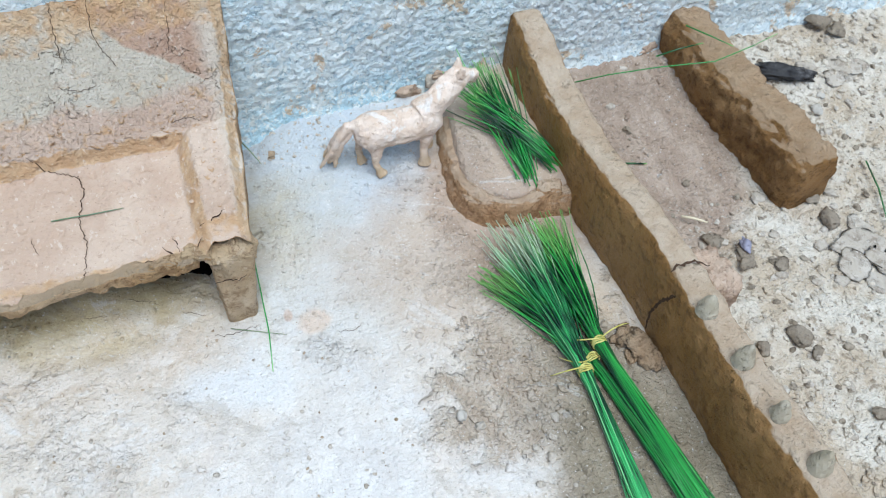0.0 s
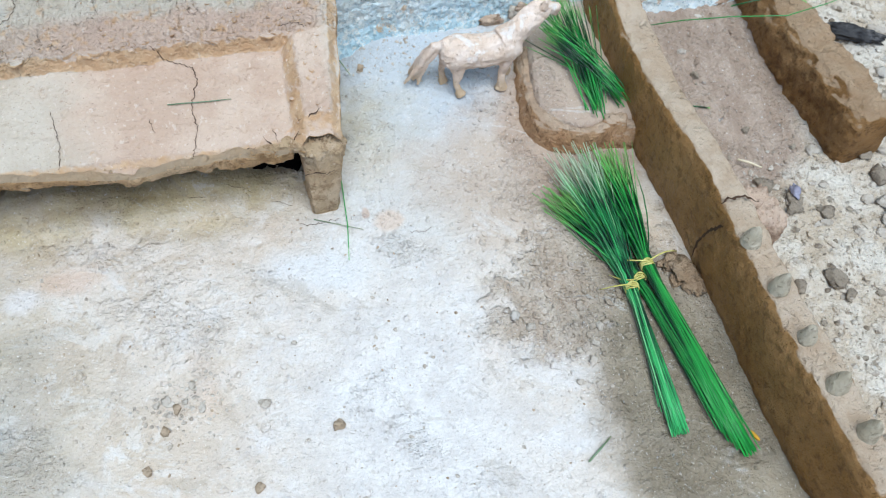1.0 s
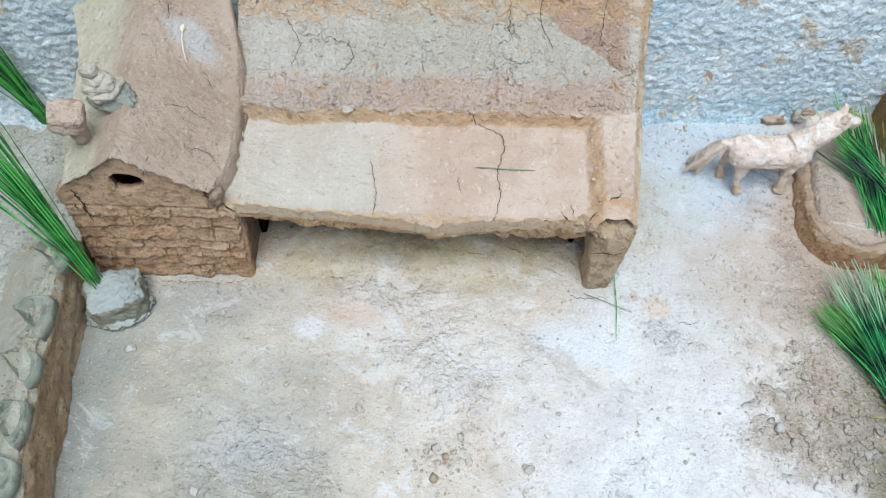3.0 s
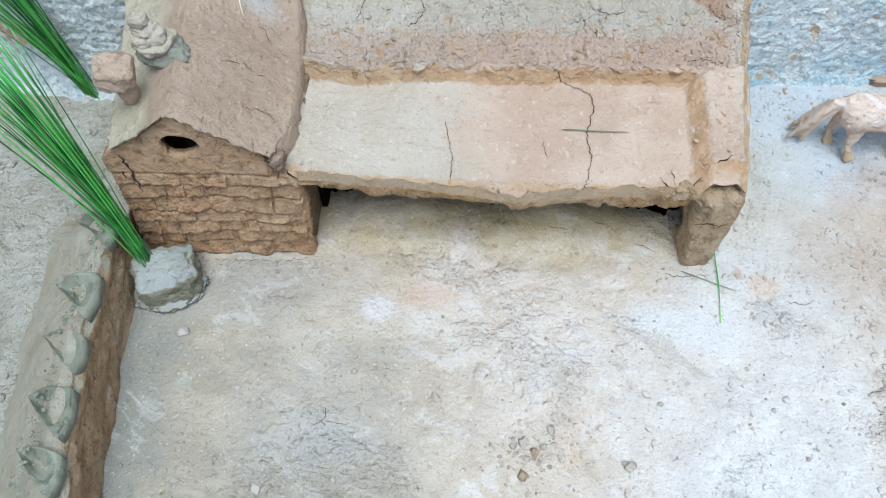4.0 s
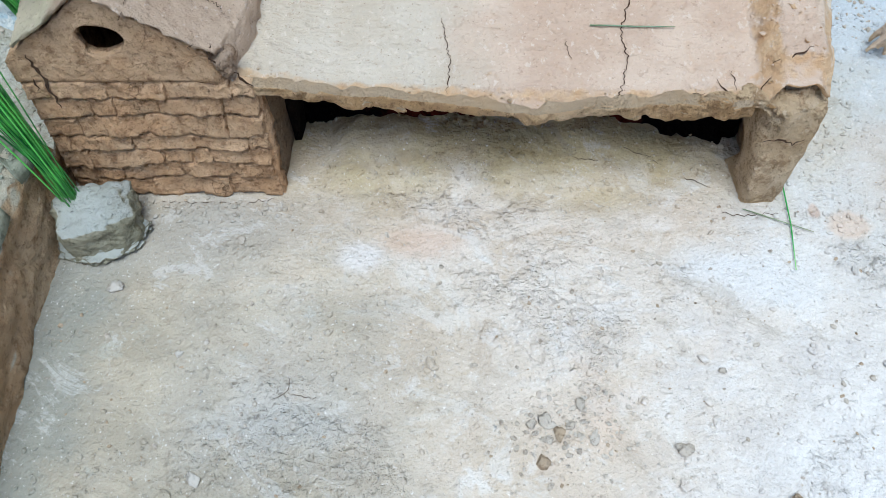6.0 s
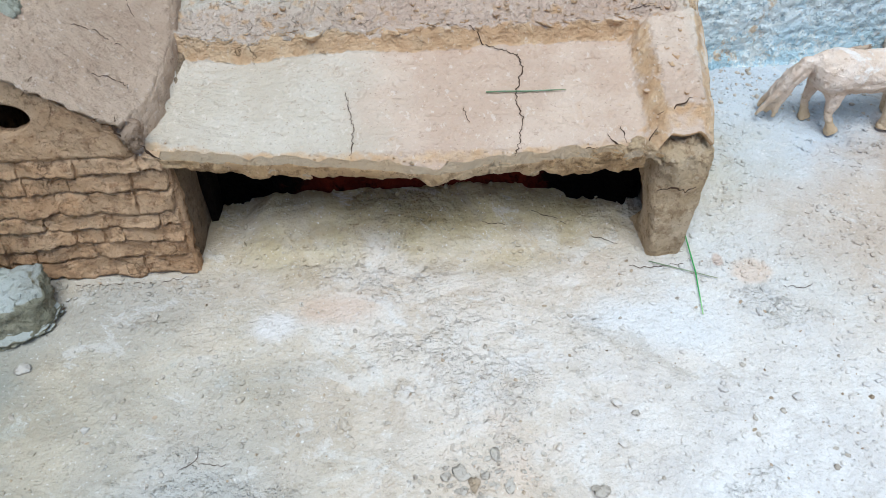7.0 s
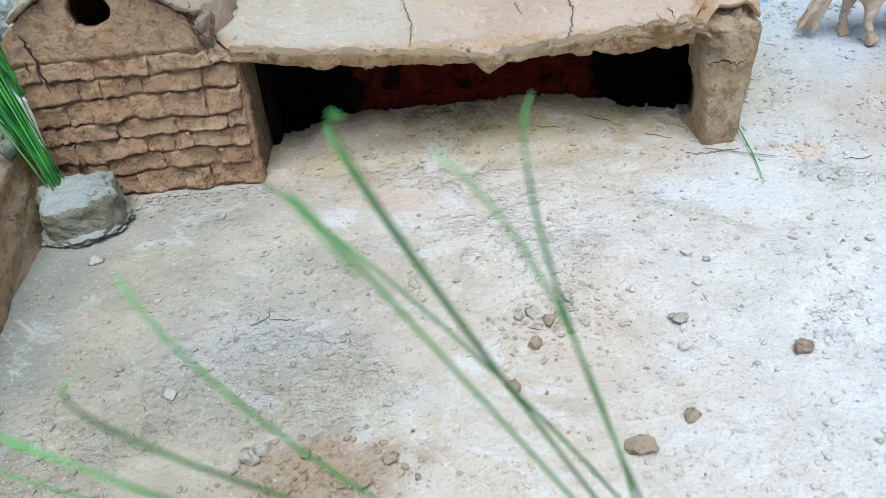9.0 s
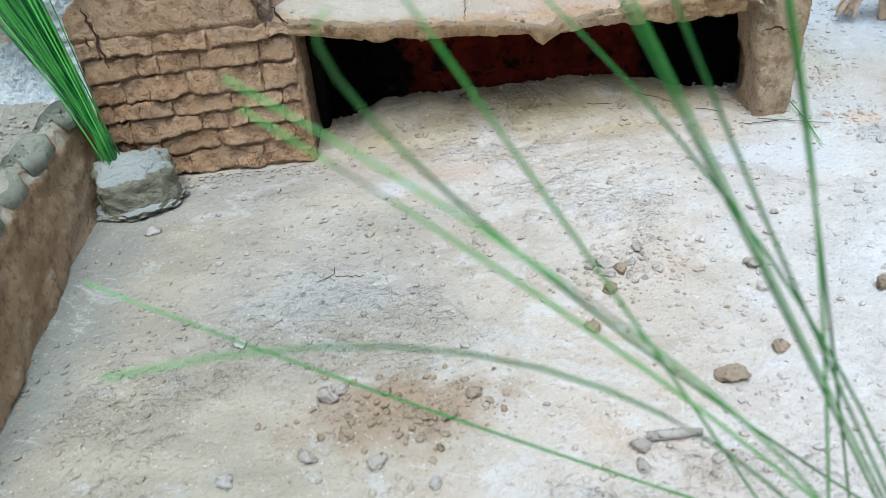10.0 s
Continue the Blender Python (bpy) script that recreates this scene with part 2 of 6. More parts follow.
def paint_material():
    m = Mat("blue_limewash", 0.92)
    x, z = m.axis(0), m.axis(2)
    c = m.mix(m.span(m.noise(9, 7, 0.68), 0.38, 0.62), C(224, 234, 234), C(240, 242, 236))
    low = m.calc("ADD", z, m.calc("MULTIPLY", m.calc("SUBTRACT", m.noise(14, 6, 0.65), 0.5), 0.16))
    c = m.mix(m.span(low, 0.10, 0.02, 0.0, 0.75), c, C(172, 208, 222))
    c = m.mix(m.span(x, 0.36, 0.46, 0.0, 0.7), c, C(230, 232, 228))
    c = m.mix(m.span(x, -0.5, -0.7, 0.0, 0.9), c, C(212, 216, 212))
    c = m.mix(m.span(m.noise(22, 7, 0.75, warp=0.6), 0.54, 0.64, 0.0, 0.6), c, C(176, 202, 212))
    c = m.mix(m.span(m.noise(30, 8, 0.78), 0.51, 0.60, 0.0, 0.9), c, C(236, 238, 232))
    mudspot = m.span(m.noise(12, 7, 0.72, warp=0.4), 0.575, 0.63)
    c = m.mix(m.calc("MULTIPLY", mudspot, 0.9), c, C(212, 184, 148))
    c = m.mix(m.span(m.noise(110, 4, 0.65), 0.54, 0.62, 0.0, 0.85), c, C(238, 240, 234))
    c = m.mix(m.span(m.noise(125, 4, 0.65, m.stretch(0.9, 1, 1.2)), 0.56, 0.64, 0.0, 0.6), c, C(128, 152, 162))
    m.bump((m.noise(95, 5, 0.65), 0.009), (m.noise(220, 4, 0.7), 0.002))
    return m.done(c)


GROUND = ground_material()
PAINT = paint_material()
WET_MUD = earth("damp_brown_mud", C(142, 104, 54), C(168, 130, 82), C(100, 70, 34), 0.5, 0.8, dust=C(194, 174, 150), specks=0.45)
MID_MUD = earth("crumbly_brown_mud", C(146, 106, 58), C(172, 134, 88), C(100, 70, 36), 0.7, 1.3, dust=C(182, 154, 122), specks=0.6)
TOP_MUD = earth("dried_wall_mud", C(158, 132, 108), C(182, 160, 138), C(120, 94, 70), 0.9, 1.0)
WALL_FOOT = earth("slumped_mud", C(150, 122, 92), C(172, 148, 120), C(110, 86, 60), 0.88, 1.0)
LEFT_MUD = earth("grey_brown_wall_mud", C(174, 142, 106), C(195, 168, 134), C(130, 101, 72), 0.88, 1.0, dust=C(186, 180, 160), dust_from=0.36)
BRICK_MUD = earth("ochre_brick_mud", C(198, 157, 117), C(215, 182, 146), C(136, 100, 69), 0.93, 1.1)
# the dust tone here paints overhead light on the clay's upper faces
POT_CLAY = earth("pressed_pot_clay", C(142, 138, 116), C(168, 162, 140), C(108, 104, 84), 0.9, 0.9, dust=C(184, 186, 178))
CLAY = earth("grey_green_clay", C(150, 148, 130), C(176, 174, 158), C(112, 110, 94), 0.9, 0.7)
SMOOTH_CLAY = earth("pinkish_clay", C(186, 158, 134), C(206, 184, 162), C(140, 112, 90), 0.92, 0.7)


def horse_material():
    """Tan clay with small whitewash patches; overhead light is painted in, whitening the back and head."""
    m = Mat("whitened_clay", 0.85)
    c = m.mix(m.span(m.noise(40, 5, 0.6), 0.36, 0.64), C(218, 192, 168), C(234, 214, 196))
    c = m.mix(m.span(m.noise(130, 5, 0.7), 0.56, 0.70, 0.0, 0.6), c, C(164, 132, 100))
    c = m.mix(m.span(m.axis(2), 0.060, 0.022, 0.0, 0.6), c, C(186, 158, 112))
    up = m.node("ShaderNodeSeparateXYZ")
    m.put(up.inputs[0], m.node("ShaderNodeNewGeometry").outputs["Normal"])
    # overhead light painted in: upward and higher faces take more white
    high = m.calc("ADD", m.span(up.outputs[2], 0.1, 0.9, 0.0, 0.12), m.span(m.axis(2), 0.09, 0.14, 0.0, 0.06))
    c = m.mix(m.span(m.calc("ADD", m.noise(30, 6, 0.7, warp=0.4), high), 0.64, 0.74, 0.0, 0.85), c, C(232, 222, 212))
    m.bump((m.noise(70, 5, 0.65), 0.007), (m.noise(220, 5, 0.7), 0.0018))
    return m.done(c)


HORSE = horse_material()
COIL_CLAY = earth("pale_coil_clay", C(190, 176, 154), C(206, 194, 174), C(150, 136, 114), 0.92, 0.7, specks=0.5)
KNOB_CLAY = earth("warm_grey_clay", C(174, 162, 138), C(194, 183, 162), C(136, 124, 104), 0.9, 0.5, specks=0.4)
STONE = earth("grey_pebble", C(178, 166, 150), C(202, 192, 178), C(134, 120, 104), 0.92, 0.5, True)
DARK_STONE = earth("dark_clod", C(146, 132, 114), C(170, 158, 140), C(100, 88, 74), 0.95, 0.8, True)
BROWN_STONE = earth("brown_clod", C(168, 148, 122), C(190, 170, 146), C(118, 98, 74), 0.95, 0.6, True)
WHITE_STONE = earth("white_chip", C(178, 170, 158), C(196, 189, 178), C(156, 144, 130), 0.7, 0.3, True, 0.1)
EDGE_CLAY = earth("ochre_edge_clay", C(204, 164, 116), C(224, 194, 154), C(134, 98, 62), 0.9, 2.0, dust=C(196, 172, 142))
POST_CLAY = earth("worn_post_clay", C(199, 171, 134), C(215, 193, 163), C(146, 116, 84), 0.92, 1.2)
KERB_MUD = earth("kerb_mud", C(164, 124, 86), C(186, 152, 116), C(120, 88, 58), 0.85, 1.0, dust=C(190, 167, 142))
PEAK_CLAY = earth("damp_grey_clay", C(128, 130, 112), C(152, 152, 134), C(100, 103, 88), 0.65, 0.4, specks=0.25)
# wall mud painted darker for the shade inside the porch
DIM_MUD = earth("dimmed_recess_mud", C(138, 116, 92), C(162, 141, 116), C(90, 70, 52), 0.95, 1.2)


def shaded_red_material():
    """Dark red plaster with recess shade painted ragged black over both ends and in patches."""
    m = Mat("dark_red_plaster", 0.92)
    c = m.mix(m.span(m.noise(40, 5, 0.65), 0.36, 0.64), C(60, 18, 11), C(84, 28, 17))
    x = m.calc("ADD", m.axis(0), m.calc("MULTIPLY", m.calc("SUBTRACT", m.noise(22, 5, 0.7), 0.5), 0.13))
    # shade of the recess corners, painted into the red
    shade_mask = m.calc("MAXIMUM", m.span(x, -0.372, -0.395), m.span(x, -0.150, -0.125))
    shade_mask = m.calc("MAXIMUM", shade_mask, m.span(m.noise(30, 6, 0.7, warp=0.8), 0.54, 0.66, 0.0, 0.9))
    c = m.mix(shade_mask, c, C(9, 7, 6))
    m.bump((m.noise(75, 5, 0.65), 0.006))
    return m.done(c)


RED_DARK = shaded_red_material()


# near-black tone that paints the porch recess's shade
SHADE_BLACK = earth("painted_shade_black", C(24, 20, 17), C(36, 30, 25), C(12, 10, 9), 0.97, 1.0)
for darkened in (SHADE_BLACK, RED_DARK):
    darkened.node_tree.nodes["Principled BSDF"].inputs["Specular IOR Level"].default_value = 0.05


def roof_material():
    """Smeared clay in pinkish and pale grey-green coats."""
    m = Mat("smeared_roof_clay", 0.9)
    pink = m.mix(m.span(m.noise(10, 5, 0.6), 0.38, 0.62), C(184, 158, 136), C(198, 175, 154))
    pale = m.mix(m.span(m.noise(12, 5, 0.6), 0.38, 0.62), C(184, 172, 153), C(194, 183, 166))
    dark = m.mix(m.span(m.noise(30, 6, 0.7), 0.36, 0.62), C(164, 133, 110), C(178, 150, 129))
    x, y = m.axis(0), m.axis(1)
    wob = m.calc("MULTIPLY", m.calc("SUBTRACT", m.noise(11, 5, 0.6), 0.5), 0.22)
    left = m.span(m.calc("ADD", x, wob), -0.24, -0.36)
    c = m.mix(m.calc("MULTIPLY", left, 0.85), pink, pale)
    edge = m.calc("ADD", m.calc("MULTIPLY", x, 0.75), m.calc("ADD", y, m.calc("MULTIPLY", wob, 0.2)))
    upper = m.span(m.calc("ADD", y, m.calc("MULTIPLY", wob, 0.18)), 0.775, 0.795)
    c = m.mix(upper, m.mix(m.span(y, 0.735, 0.75), c, m.mix(0.5, C(180, 154, 135), c)), pale)
    c = m.mix(m.span(edge, 0.783, 0.789), c, dark)
    c = m.mix(m.span(x, -0.012, 0.012, 0.0, 0.8), c, C(199, 186, 168))
    c = m.mix(m.span(m.noise(26, 5, 0.6, warp=1.2), 0.58, 0.70, 0.0, 0.25), c, C(176, 141, 109))
    c = m.mix(m.span(m.voronoi(120), 0.12, 0.04, 0.0, 0.6), c, C(120, 100, 82))
    c = m.mix(m.span(m.noise(110, 5, 0.7), 0.60, 0.75, 0.0, 0.4), c, C(150, 122, 100))
    up = m.node("ShaderNodeSeparateXYZ")
    m.put(up.inputs[0], m.node("ShaderNodeNewGeometry").outputs["Normal"])
    bare = m.calc("ADD", up.outputs[2], m.calc("MULTIPLY", m.calc("SUBTRACT", m.noise(45, 5, 0.65), 0.5), 0.7))
    ochre = m.mix(m.span(m.noise(38, 5, 0.65), 0.4, 0.62), C(190, 150, 104), C(204, 170, 128))
    c = m.mix(m.span(bare, 0.82, 0.52, 0.0, 0.75), c, ochre)
    rough_zone = m.span(y, 0.732, 0.755)
    line_ = m.calc("MULTIPLY", m.crackle(30, 0.018, 0.52, 0.02), m.span(y, 0.73, 0.75))
    c = m.mix(m.calc("MULTIPLY", line_, 0.8), c, C(96, 76, 60))
    c = m.speckle(c, C(140, 112, 90), C(216, 202, 186), 0.5)
    lumps = m.calc("MULTIPLY", m.noise(75, 4, 0.65), m.span(rough_zone, 0, 1, 0.18, 1.0))
    m.bump((m.noise(30, 4, 0.55), 0.006), (lumps, 0.014), (m.noise(200, 4, 0.7), 0.0022), (m.noise(60, 4, 0.6, m.stretch(0.4, 1.6, 1)), 0.0025), (m.calc("MULTIPLY", line_, -1.0), 0.004))
    return m.done(c)


def hut_roof_material():
    m = Mat("hut_roof_clay", 0.92)
    pink = m.mix(m.span(m.noise(14, 6, 0.65), 0.36, 0.64), C(184, 158, 134), C(200, 175, 151))
    pale = m.mix(m.span(m.noise(14, 6, 0.65), 0.36, 0.64), C(204, 192, 162), C(214, 200, 174))
    wob = m.calc("MULTIPLY", m.calc("SUBTRACT", m.noise(16, 5, 0.6), 0.5), 0.06)
    c = m.mix(m.span(m.calc("ADD", m.axis(0), wob), -0.612, -0.64), pink, pale)
    c = m.mix(m.calc("MULTIPLY", m.spot(-0.545, 0.79, 0.03, 0.018, 0.4, 0.5, 30, -25), 0.6), c, C(206, 204, 200))
    c = m.mix(m.span(m.noise(80, 6, 0.7), 0.55, 0.74, 0.0, 0.5), c, C(138, 112, 94))
    line_ = m.crackle(22, 0.014, 0.56, 0.025)
    c = m.speckle(m.mix(m.calc("MULTIPLY", line_, 0.45), c, C(100, 80, 66)), C(138, 112, 92), C(212, 194, 176), 0.9)
    m.bump((m.noise(34, 6, 0.65), 0.009), (m.noise(200, 6, 0.75), 0.0042), (m.calc("MULTIPLY", line_, -1.0), 0.002))
    return m.done(c)


ROOF = roof_material()
HUT_ROOF = hut_roof_material()


def grass_material(name, deep, fresh, tip):
    """Shiny green stalks; the tone varies from stalk to stalk and pales towards the cut ends."""
    m = Mat(name, 0.34)
    geo = m.node("ShaderNodeObjectInfo").outputs["Random"]
    along = m.node("ShaderNodeAttribute", attribute_name="along").outputs["Fac"]
    c = m.mix(m.span(geo, 0.3, 1.0), deep, fresh)
    c = m.mix(m.span(m.calc("FRACT", m.calc("MULTIPLY", geo, 17.0)), 0.90, 0.97, 0.0, 0.35), c, tip)
    c = m.mix(m.span(along, 0.14, 0.0, 0.0, 0.5), c, fresh)
    c = m.mix(m.span(m.noise(35, 3, 0.5), 0.4, 0.7, 0.0, 0.4), c, fresh)
    c = m.mix(m.span(along, 0.80, 1.0, 0.0, 0.8), c, tip)
    m.bsdf.inputs["Specular IOR Level"].default_value = 0.6
    return m.done(c)


GRASS = grass_material("green_stalk", C(0, 42, 18), C(60, 158, 62), C(150, 206, 110))
GRASS_PALE = grass_material("green_stalk_pale_tips", C(0, 46, 24), C(80, 176, 96), C(220, 230, 196))
GRASS_NEAR = grass_material("fresh_light_stalk", C(20, 100, 26), C(84, 172, 56), C(110, 190, 90))
GRASS_TUFT = grass_material("bright_stalk", C(6, 84, 30), C(112, 200, 88), C(110, 200, 100))
GRASS_DRY = grass_material("faded_stalk", C(96, 118, 84), C(122, 140, 104), C(160, 160, 124))
RAFFIA = Mat("yellow_raffia", 0.7)
RAFFIA = RAFFIA.done(RAFFIA.mix(RAFFIA.span(RAFFIA.noise(90), 0.4, 0.6), C(214, 206, 128), C(186, 174, 92)))
STRAW = Mat("pale_straw", 0.75)
STRAW = STRAW.done(STRAW.mix(STRAW.noise(80), C(232, 222, 196), C(206, 186, 150)))
SCRAP = Mat("black_scrap", 0.5)
SCRAP.bump((SCRAP.noise(60, 5), 0.004))
SCRAP = SCRAP.done(SCRAP.mix(SCRAP.span(SCRAP.noise(40, 4), 0.5, 0.7), C(46, 44, 44), C(120, 116, 114)))
LILAC = Mat("faded_lilac_wrapper", 0.4)
LILAC = LILAC.done(LILAC.mix(LILAC.noise(90, 3), C(96, 92, 104), C(168, 165, 180)))
YELLOW = Mat("yellow_chip", 0.7)
YELLOW = YELLOW.done(YELLOW.mix(YELLOW.noise(200, 2), C(206, 160, 50), C(186, 136, 40)))


# ---- mesh tools ----
def fr(x, y, z, s, octaves=4):
    return noise.fractal(Vector((x * s, y * s, z * s)), 1.0, 2.0, octaves)


def smooth(a, b, t):
    t = min(1.0, max(0.0, (t - a) / (b - a)))
    return t * t * (3 - 2 * t)


def lerp_table(table, t):
    for (a, u), (b, v) in zip(table, table[1:]):
        if t <= b:
            return u + (v - u) * max(0.0, (t - a)) / (b - a)
    return table[-1][1]


def mesh_of(name, verts, faces, rounded=True):
    me = bpy.data.meshes.new(name)
    me.from_pydata([tuple(v) for v in verts], [], faces)
    me.update()
    if rounded:
        me.shade_smooth()
    return me


def part(name, shape, material, parent=None, label=""):
    """Links a mesh or a bmesh as one mesh object, under a thing or a part."""
    if isinstance(shape, bmesh.types.BMesh):
        me = bpy.data.meshes.new(name)
        shape.to_mesh(me)
        shape.free()
        me.shade_smooth()
        shape = me
    if not shape.materials:
        shape.materials.append(material)
    ob = new(name, shape)
    if parent:
        ob.parent = parent
    return tagged(ob, label)


def thing(name, label, category, group="", kind=""):
    return tagged(new(name), label, category, group, kind)


def grid_faces(nu, nv, start=0, flip=False):
    out = []
    for j in range(nv - 1):
        for i in range(nu - 1):
            a = start + j * nu + i
            q = (a, a + 1, a + nu + 1, a + nu)
            out.append(q[::-1] if flip else q)
    return out


def slab(name, top, under, nu, nv):
    """A closed plate between two height fields over one (u, v) grid: top(u, v) and under(u, v) give points."""
    us, vs = [i / (nu - 1) for i in range(nu)], [j / (nv - 1) for j in range(nv)]
    verts = [top(u, v) for v in vs for u in us] + [under(u, v) for v in vs for u in us]
    n = nu * nv
    faces = grid_faces(nu, nv) + grid_faces(nu, nv, n, True)
    ring = list(range(nu)) + [nu - 1 + j * nu for j in range(1, nv)] + [n - 1 - i for i in range(1, nu)] + [(nv - 1 - j) * nu for j in range(1, nv - 1)]
    for a, b in zip(ring, ring[1:] + ring[:1]):
        faces.append((b, a, a + n, b + n))
    return mesh_of(name, verts, faces)


def sweep(name, spine, half, low, high, n=5.0, sides=44, rough=0.003, seed=0.0, fine=0.0012, flare=0.0):
    """A mud bank: a rounded box section (half width, bottom, top by the spine's own parameter) swept along spine points."""
    verts, faces, count = [], [], len(spine)
    for k, (x, y) in enumerate(spine):
        s = k / (count - 1)
        a, b = spine[max(0, k - 1)], spine[min(count - 1, k + 1)]
        d = Vector((b[0] - a[0], b[1] - a[1], 0)).normalized()
        side = Vector((d.y, -d.x, 0))
        w, z0, z1 = half(s), low(s), high(s)
        endcap = min(1.0, 0.80 + 0.20 * (1 - (1 - min(1.0, min(s, 1 - s) * count / 5)) ** 2))
        for i in range(sides):
            t = 2 * math.pi * i / sides
            c, sn = math.cos(t), math.sin(t)
            px = math.copysign(abs(c) ** (2 / n), c)
            pz = math.copysign(abs(sn) ** (2 / n), sn)
            p = Vector((x, y, (z0 + z1) / 2)) + side * (w * px * endcap * (1 + flare * (1 - pz) / 2)) + Vector((0, 0, (z1 - z0) / 2 * pz * (endcap if pz > 0 else 1)))
            out = (side * px + Vector((0, 0, pz))).normalized()
            p += out * (rough * fr(p.x + seed, p.y, p.z, 16) + fine * fr(p.x, p.y + seed, p.z, 70))
            verts.append(p)
    for k in range(count - 1):
        for i in range(sides):
            a, b = k * sides + i, k * sides + (i + 1) % sides
            faces.append((a, a + sides, b + sides, b))
    for k, flip in ((0, False), (count - 1, True)):
        c = len(verts)
        verts.append(sum((verts[k * sides + i] for i in range(sides)), Vector()) / sides)
        for i in range(sides):
            f = (c, k * sides + i, k * sides + (i + 1) % sides)
            faces.append(f[::-1] if flip else f)
    return mesh_of(name, verts, faces)


def line(points, step):
    """Evenly spaced points along a polyline, softened."""
    pts = [Vector(p) for p in points]
    for _ in range(2):
        pts = [pts[0]] + [q for a, b in zip(pts, pts[1:]) for q in (a * 0.75 + b * 0.25, a * 0.25 + b * 0.75)] + [pts[-1]]
    out = [pts[0]]
    for a, b in zip(pts, pts[1:]):
        n = max(1, round((b - a).length / step))
        out += [a.lerp(b, (i + 1) / n) for i in range(n)]
    return [tuple(p) for p in out]


def lump(name, r, squash=(1, 1, 1), rough=0.25, seed=0.0, level=3, fine=0.08, flat=None, cuts=0):
    """An uneven clod or stone round the origin, resting on z = 0."""
    bm = bmesh.new()
    bmesh.ops.create_icosphere(bm, subdivisions=level, radius=1.0)
    for v in bm.verts:
        p = v.co.copy()
        k = 1 + rough * fr(p.x + seed, p.y - seed, p.z, 1.1, 3) + fine * fr(p.x, p.y + seed, p.z + seed, 4.5, 3)
        v.co = Vector((p.x * squash[0], p.y * squash[1], p.z * squash[2])) * (k * r)
    pick = random.Random(round(seed * 977) + 3)
    for _ in range(cuts):
        d = Vector((pick.gauss(0, 1), pick.gauss(0, 1), pick.gauss(0, 0.8))).normalized()
        reach = max(v.co.dot(d) for v in bm.verts) * pick.uniform(0.58, 0.85)
        for v in bm.verts:
            over = v.co.dot(d) - reach
            if over > 0:
                v.co -= d * over * 0.92
    lowest = min(v.co.z for v in bm.verts)
    for v in bm.verts:
        v.co.z -= lowest * 0.75
        if flat:
            v.co.z = min(v.co.z, flat)
    return bm


def stalk_mesh(name, curves, sides=4):
    """Many thin tapered stalks in one mesh. curves: (points, radius). Carries how far along each stalk a point lies."""
    verts, faces, along = [], [], []
    for pts, r in curves:
        pts = [Vector(p) for p in pts]
        base, n = len(verts), len(pts)
        for k, p in enumerate(pts):
            d = (pts[min(k + 1, n - 1)] - pts[max(k - 1, 0)]).normalized()
            u = d.orthogonal().normalized()
            w = d.cross(u)
            s = k / (n - 1)
            rr = r * (1 - 0.35 * smooth(0.6, 1.0, s))
            for i in range(sides):
                t = 2 * math.pi * i / sides
                verts.append(p + (u * math.cos(t) + w * math.sin(t)) * rr)
                along.append(s)
        for k in range(n - 1):
            for i in range(sides):
                a, b = base + k * sides + i, base + k * sides + (i + 1) % sides
                faces.append((a, b, b + sides, a + sides))
        faces.append(tuple(base + i for i in range(sides))[::-1])
        faces.append(tuple(base + (n - 1) * sides + i for i in range(sides)))
    me = mesh_of(name, verts, faces)
    at = me.attributes.new("along", "FLOAT", "POINT")
    at.data.foreach_set("value", along)
    return me


def stalk_parts(curves, mat, parent, sides=4):
    for curve in curves:
        part("stalk", stalk_mesh("stalk", [curve], sides), mat, parent)


def bend(a, b, c, n=9):
    """Points of a curve from a to c pulled towards b."""
    a, b, c = Vector(a), Vector(b), Vector(c)
    return [a * (1 - s) ** 2 + b * (2 * s * (1 - s)) + c * s * s for s in (i / (n - 1) for i in range(n))]


SHADE_EARTH = Mat("dark_crack_earth", 1.0)
SHADE_EARTH = SHADE_EARTH.done(SHADE_EARTH.mix(SHADE_EARTH.noise(120, 3), C(52, 38, 28), C(84, 64, 48)))


def dense(pts, n=6):
    """Extra points between the corners of a line on the plan."""
    out = [(a[0] + (b[0] - a[0]) * k / n, a[1] + (b[1] - a[1]) * k / n) for a, b in zip(pts, pts[1:]) for k in range(n)]
    return out + [pts[-1]]


def crack(points, normal, parent, width=0.0011, seed=0.0):
    """A narrow wandering split along points that lie on a surface facing normal."""
    rnd = random.Random(round(seed * 100) + 1)
    nrm, fine = Vector(normal).normalized(), []
    for a, c in zip(points, points[1:]):
        a, c = Vector(a), Vector(c)
        n = max(2, round((c - a).length / 0.0032))
        fine += [a.lerp(c, k / n) for k in range(n)]
    fine.append(Vector(points[-1]))
    verts, faces, last = [], [], len(fine) - 1
    for k, p in enumerate(fine):
        d = (fine[min(k + 1, last)] - fine[max(k - 1, 0)]).normalized()
        side = nrm.cross(d).normalized()
        p = p + side * rnd.gauss(0, 0.0009) + nrm * 0.0005
        w = width * rnd.uniform(0.35, 1.0) * (0.25 + 0.75 * min(1.0, min(k, last - k) / 3))
        verts += [p - side * w - nrm * 0.0006, p, p + side * w - nrm * 0.0006]
    for k in range(last):
        for i in (0, 1):
            faces.append((3 * k + i, 3 * k + i + 1, 3 * k + i + 4, 3 * k + i + 3))
    return part("crack", mesh_of("crack", verts, faces), SHADE_EARTH, parent, "dark drying crack")


# ---- ground ----
WALL_Y = 0.885


BED_SIDE = [(0.60, 0.30), (0.66, 0.298), (0.69, 0.281), (0.73, 0.282), (0.77, 0.289), (0.815, 0.297), (0.90, 0.30)]
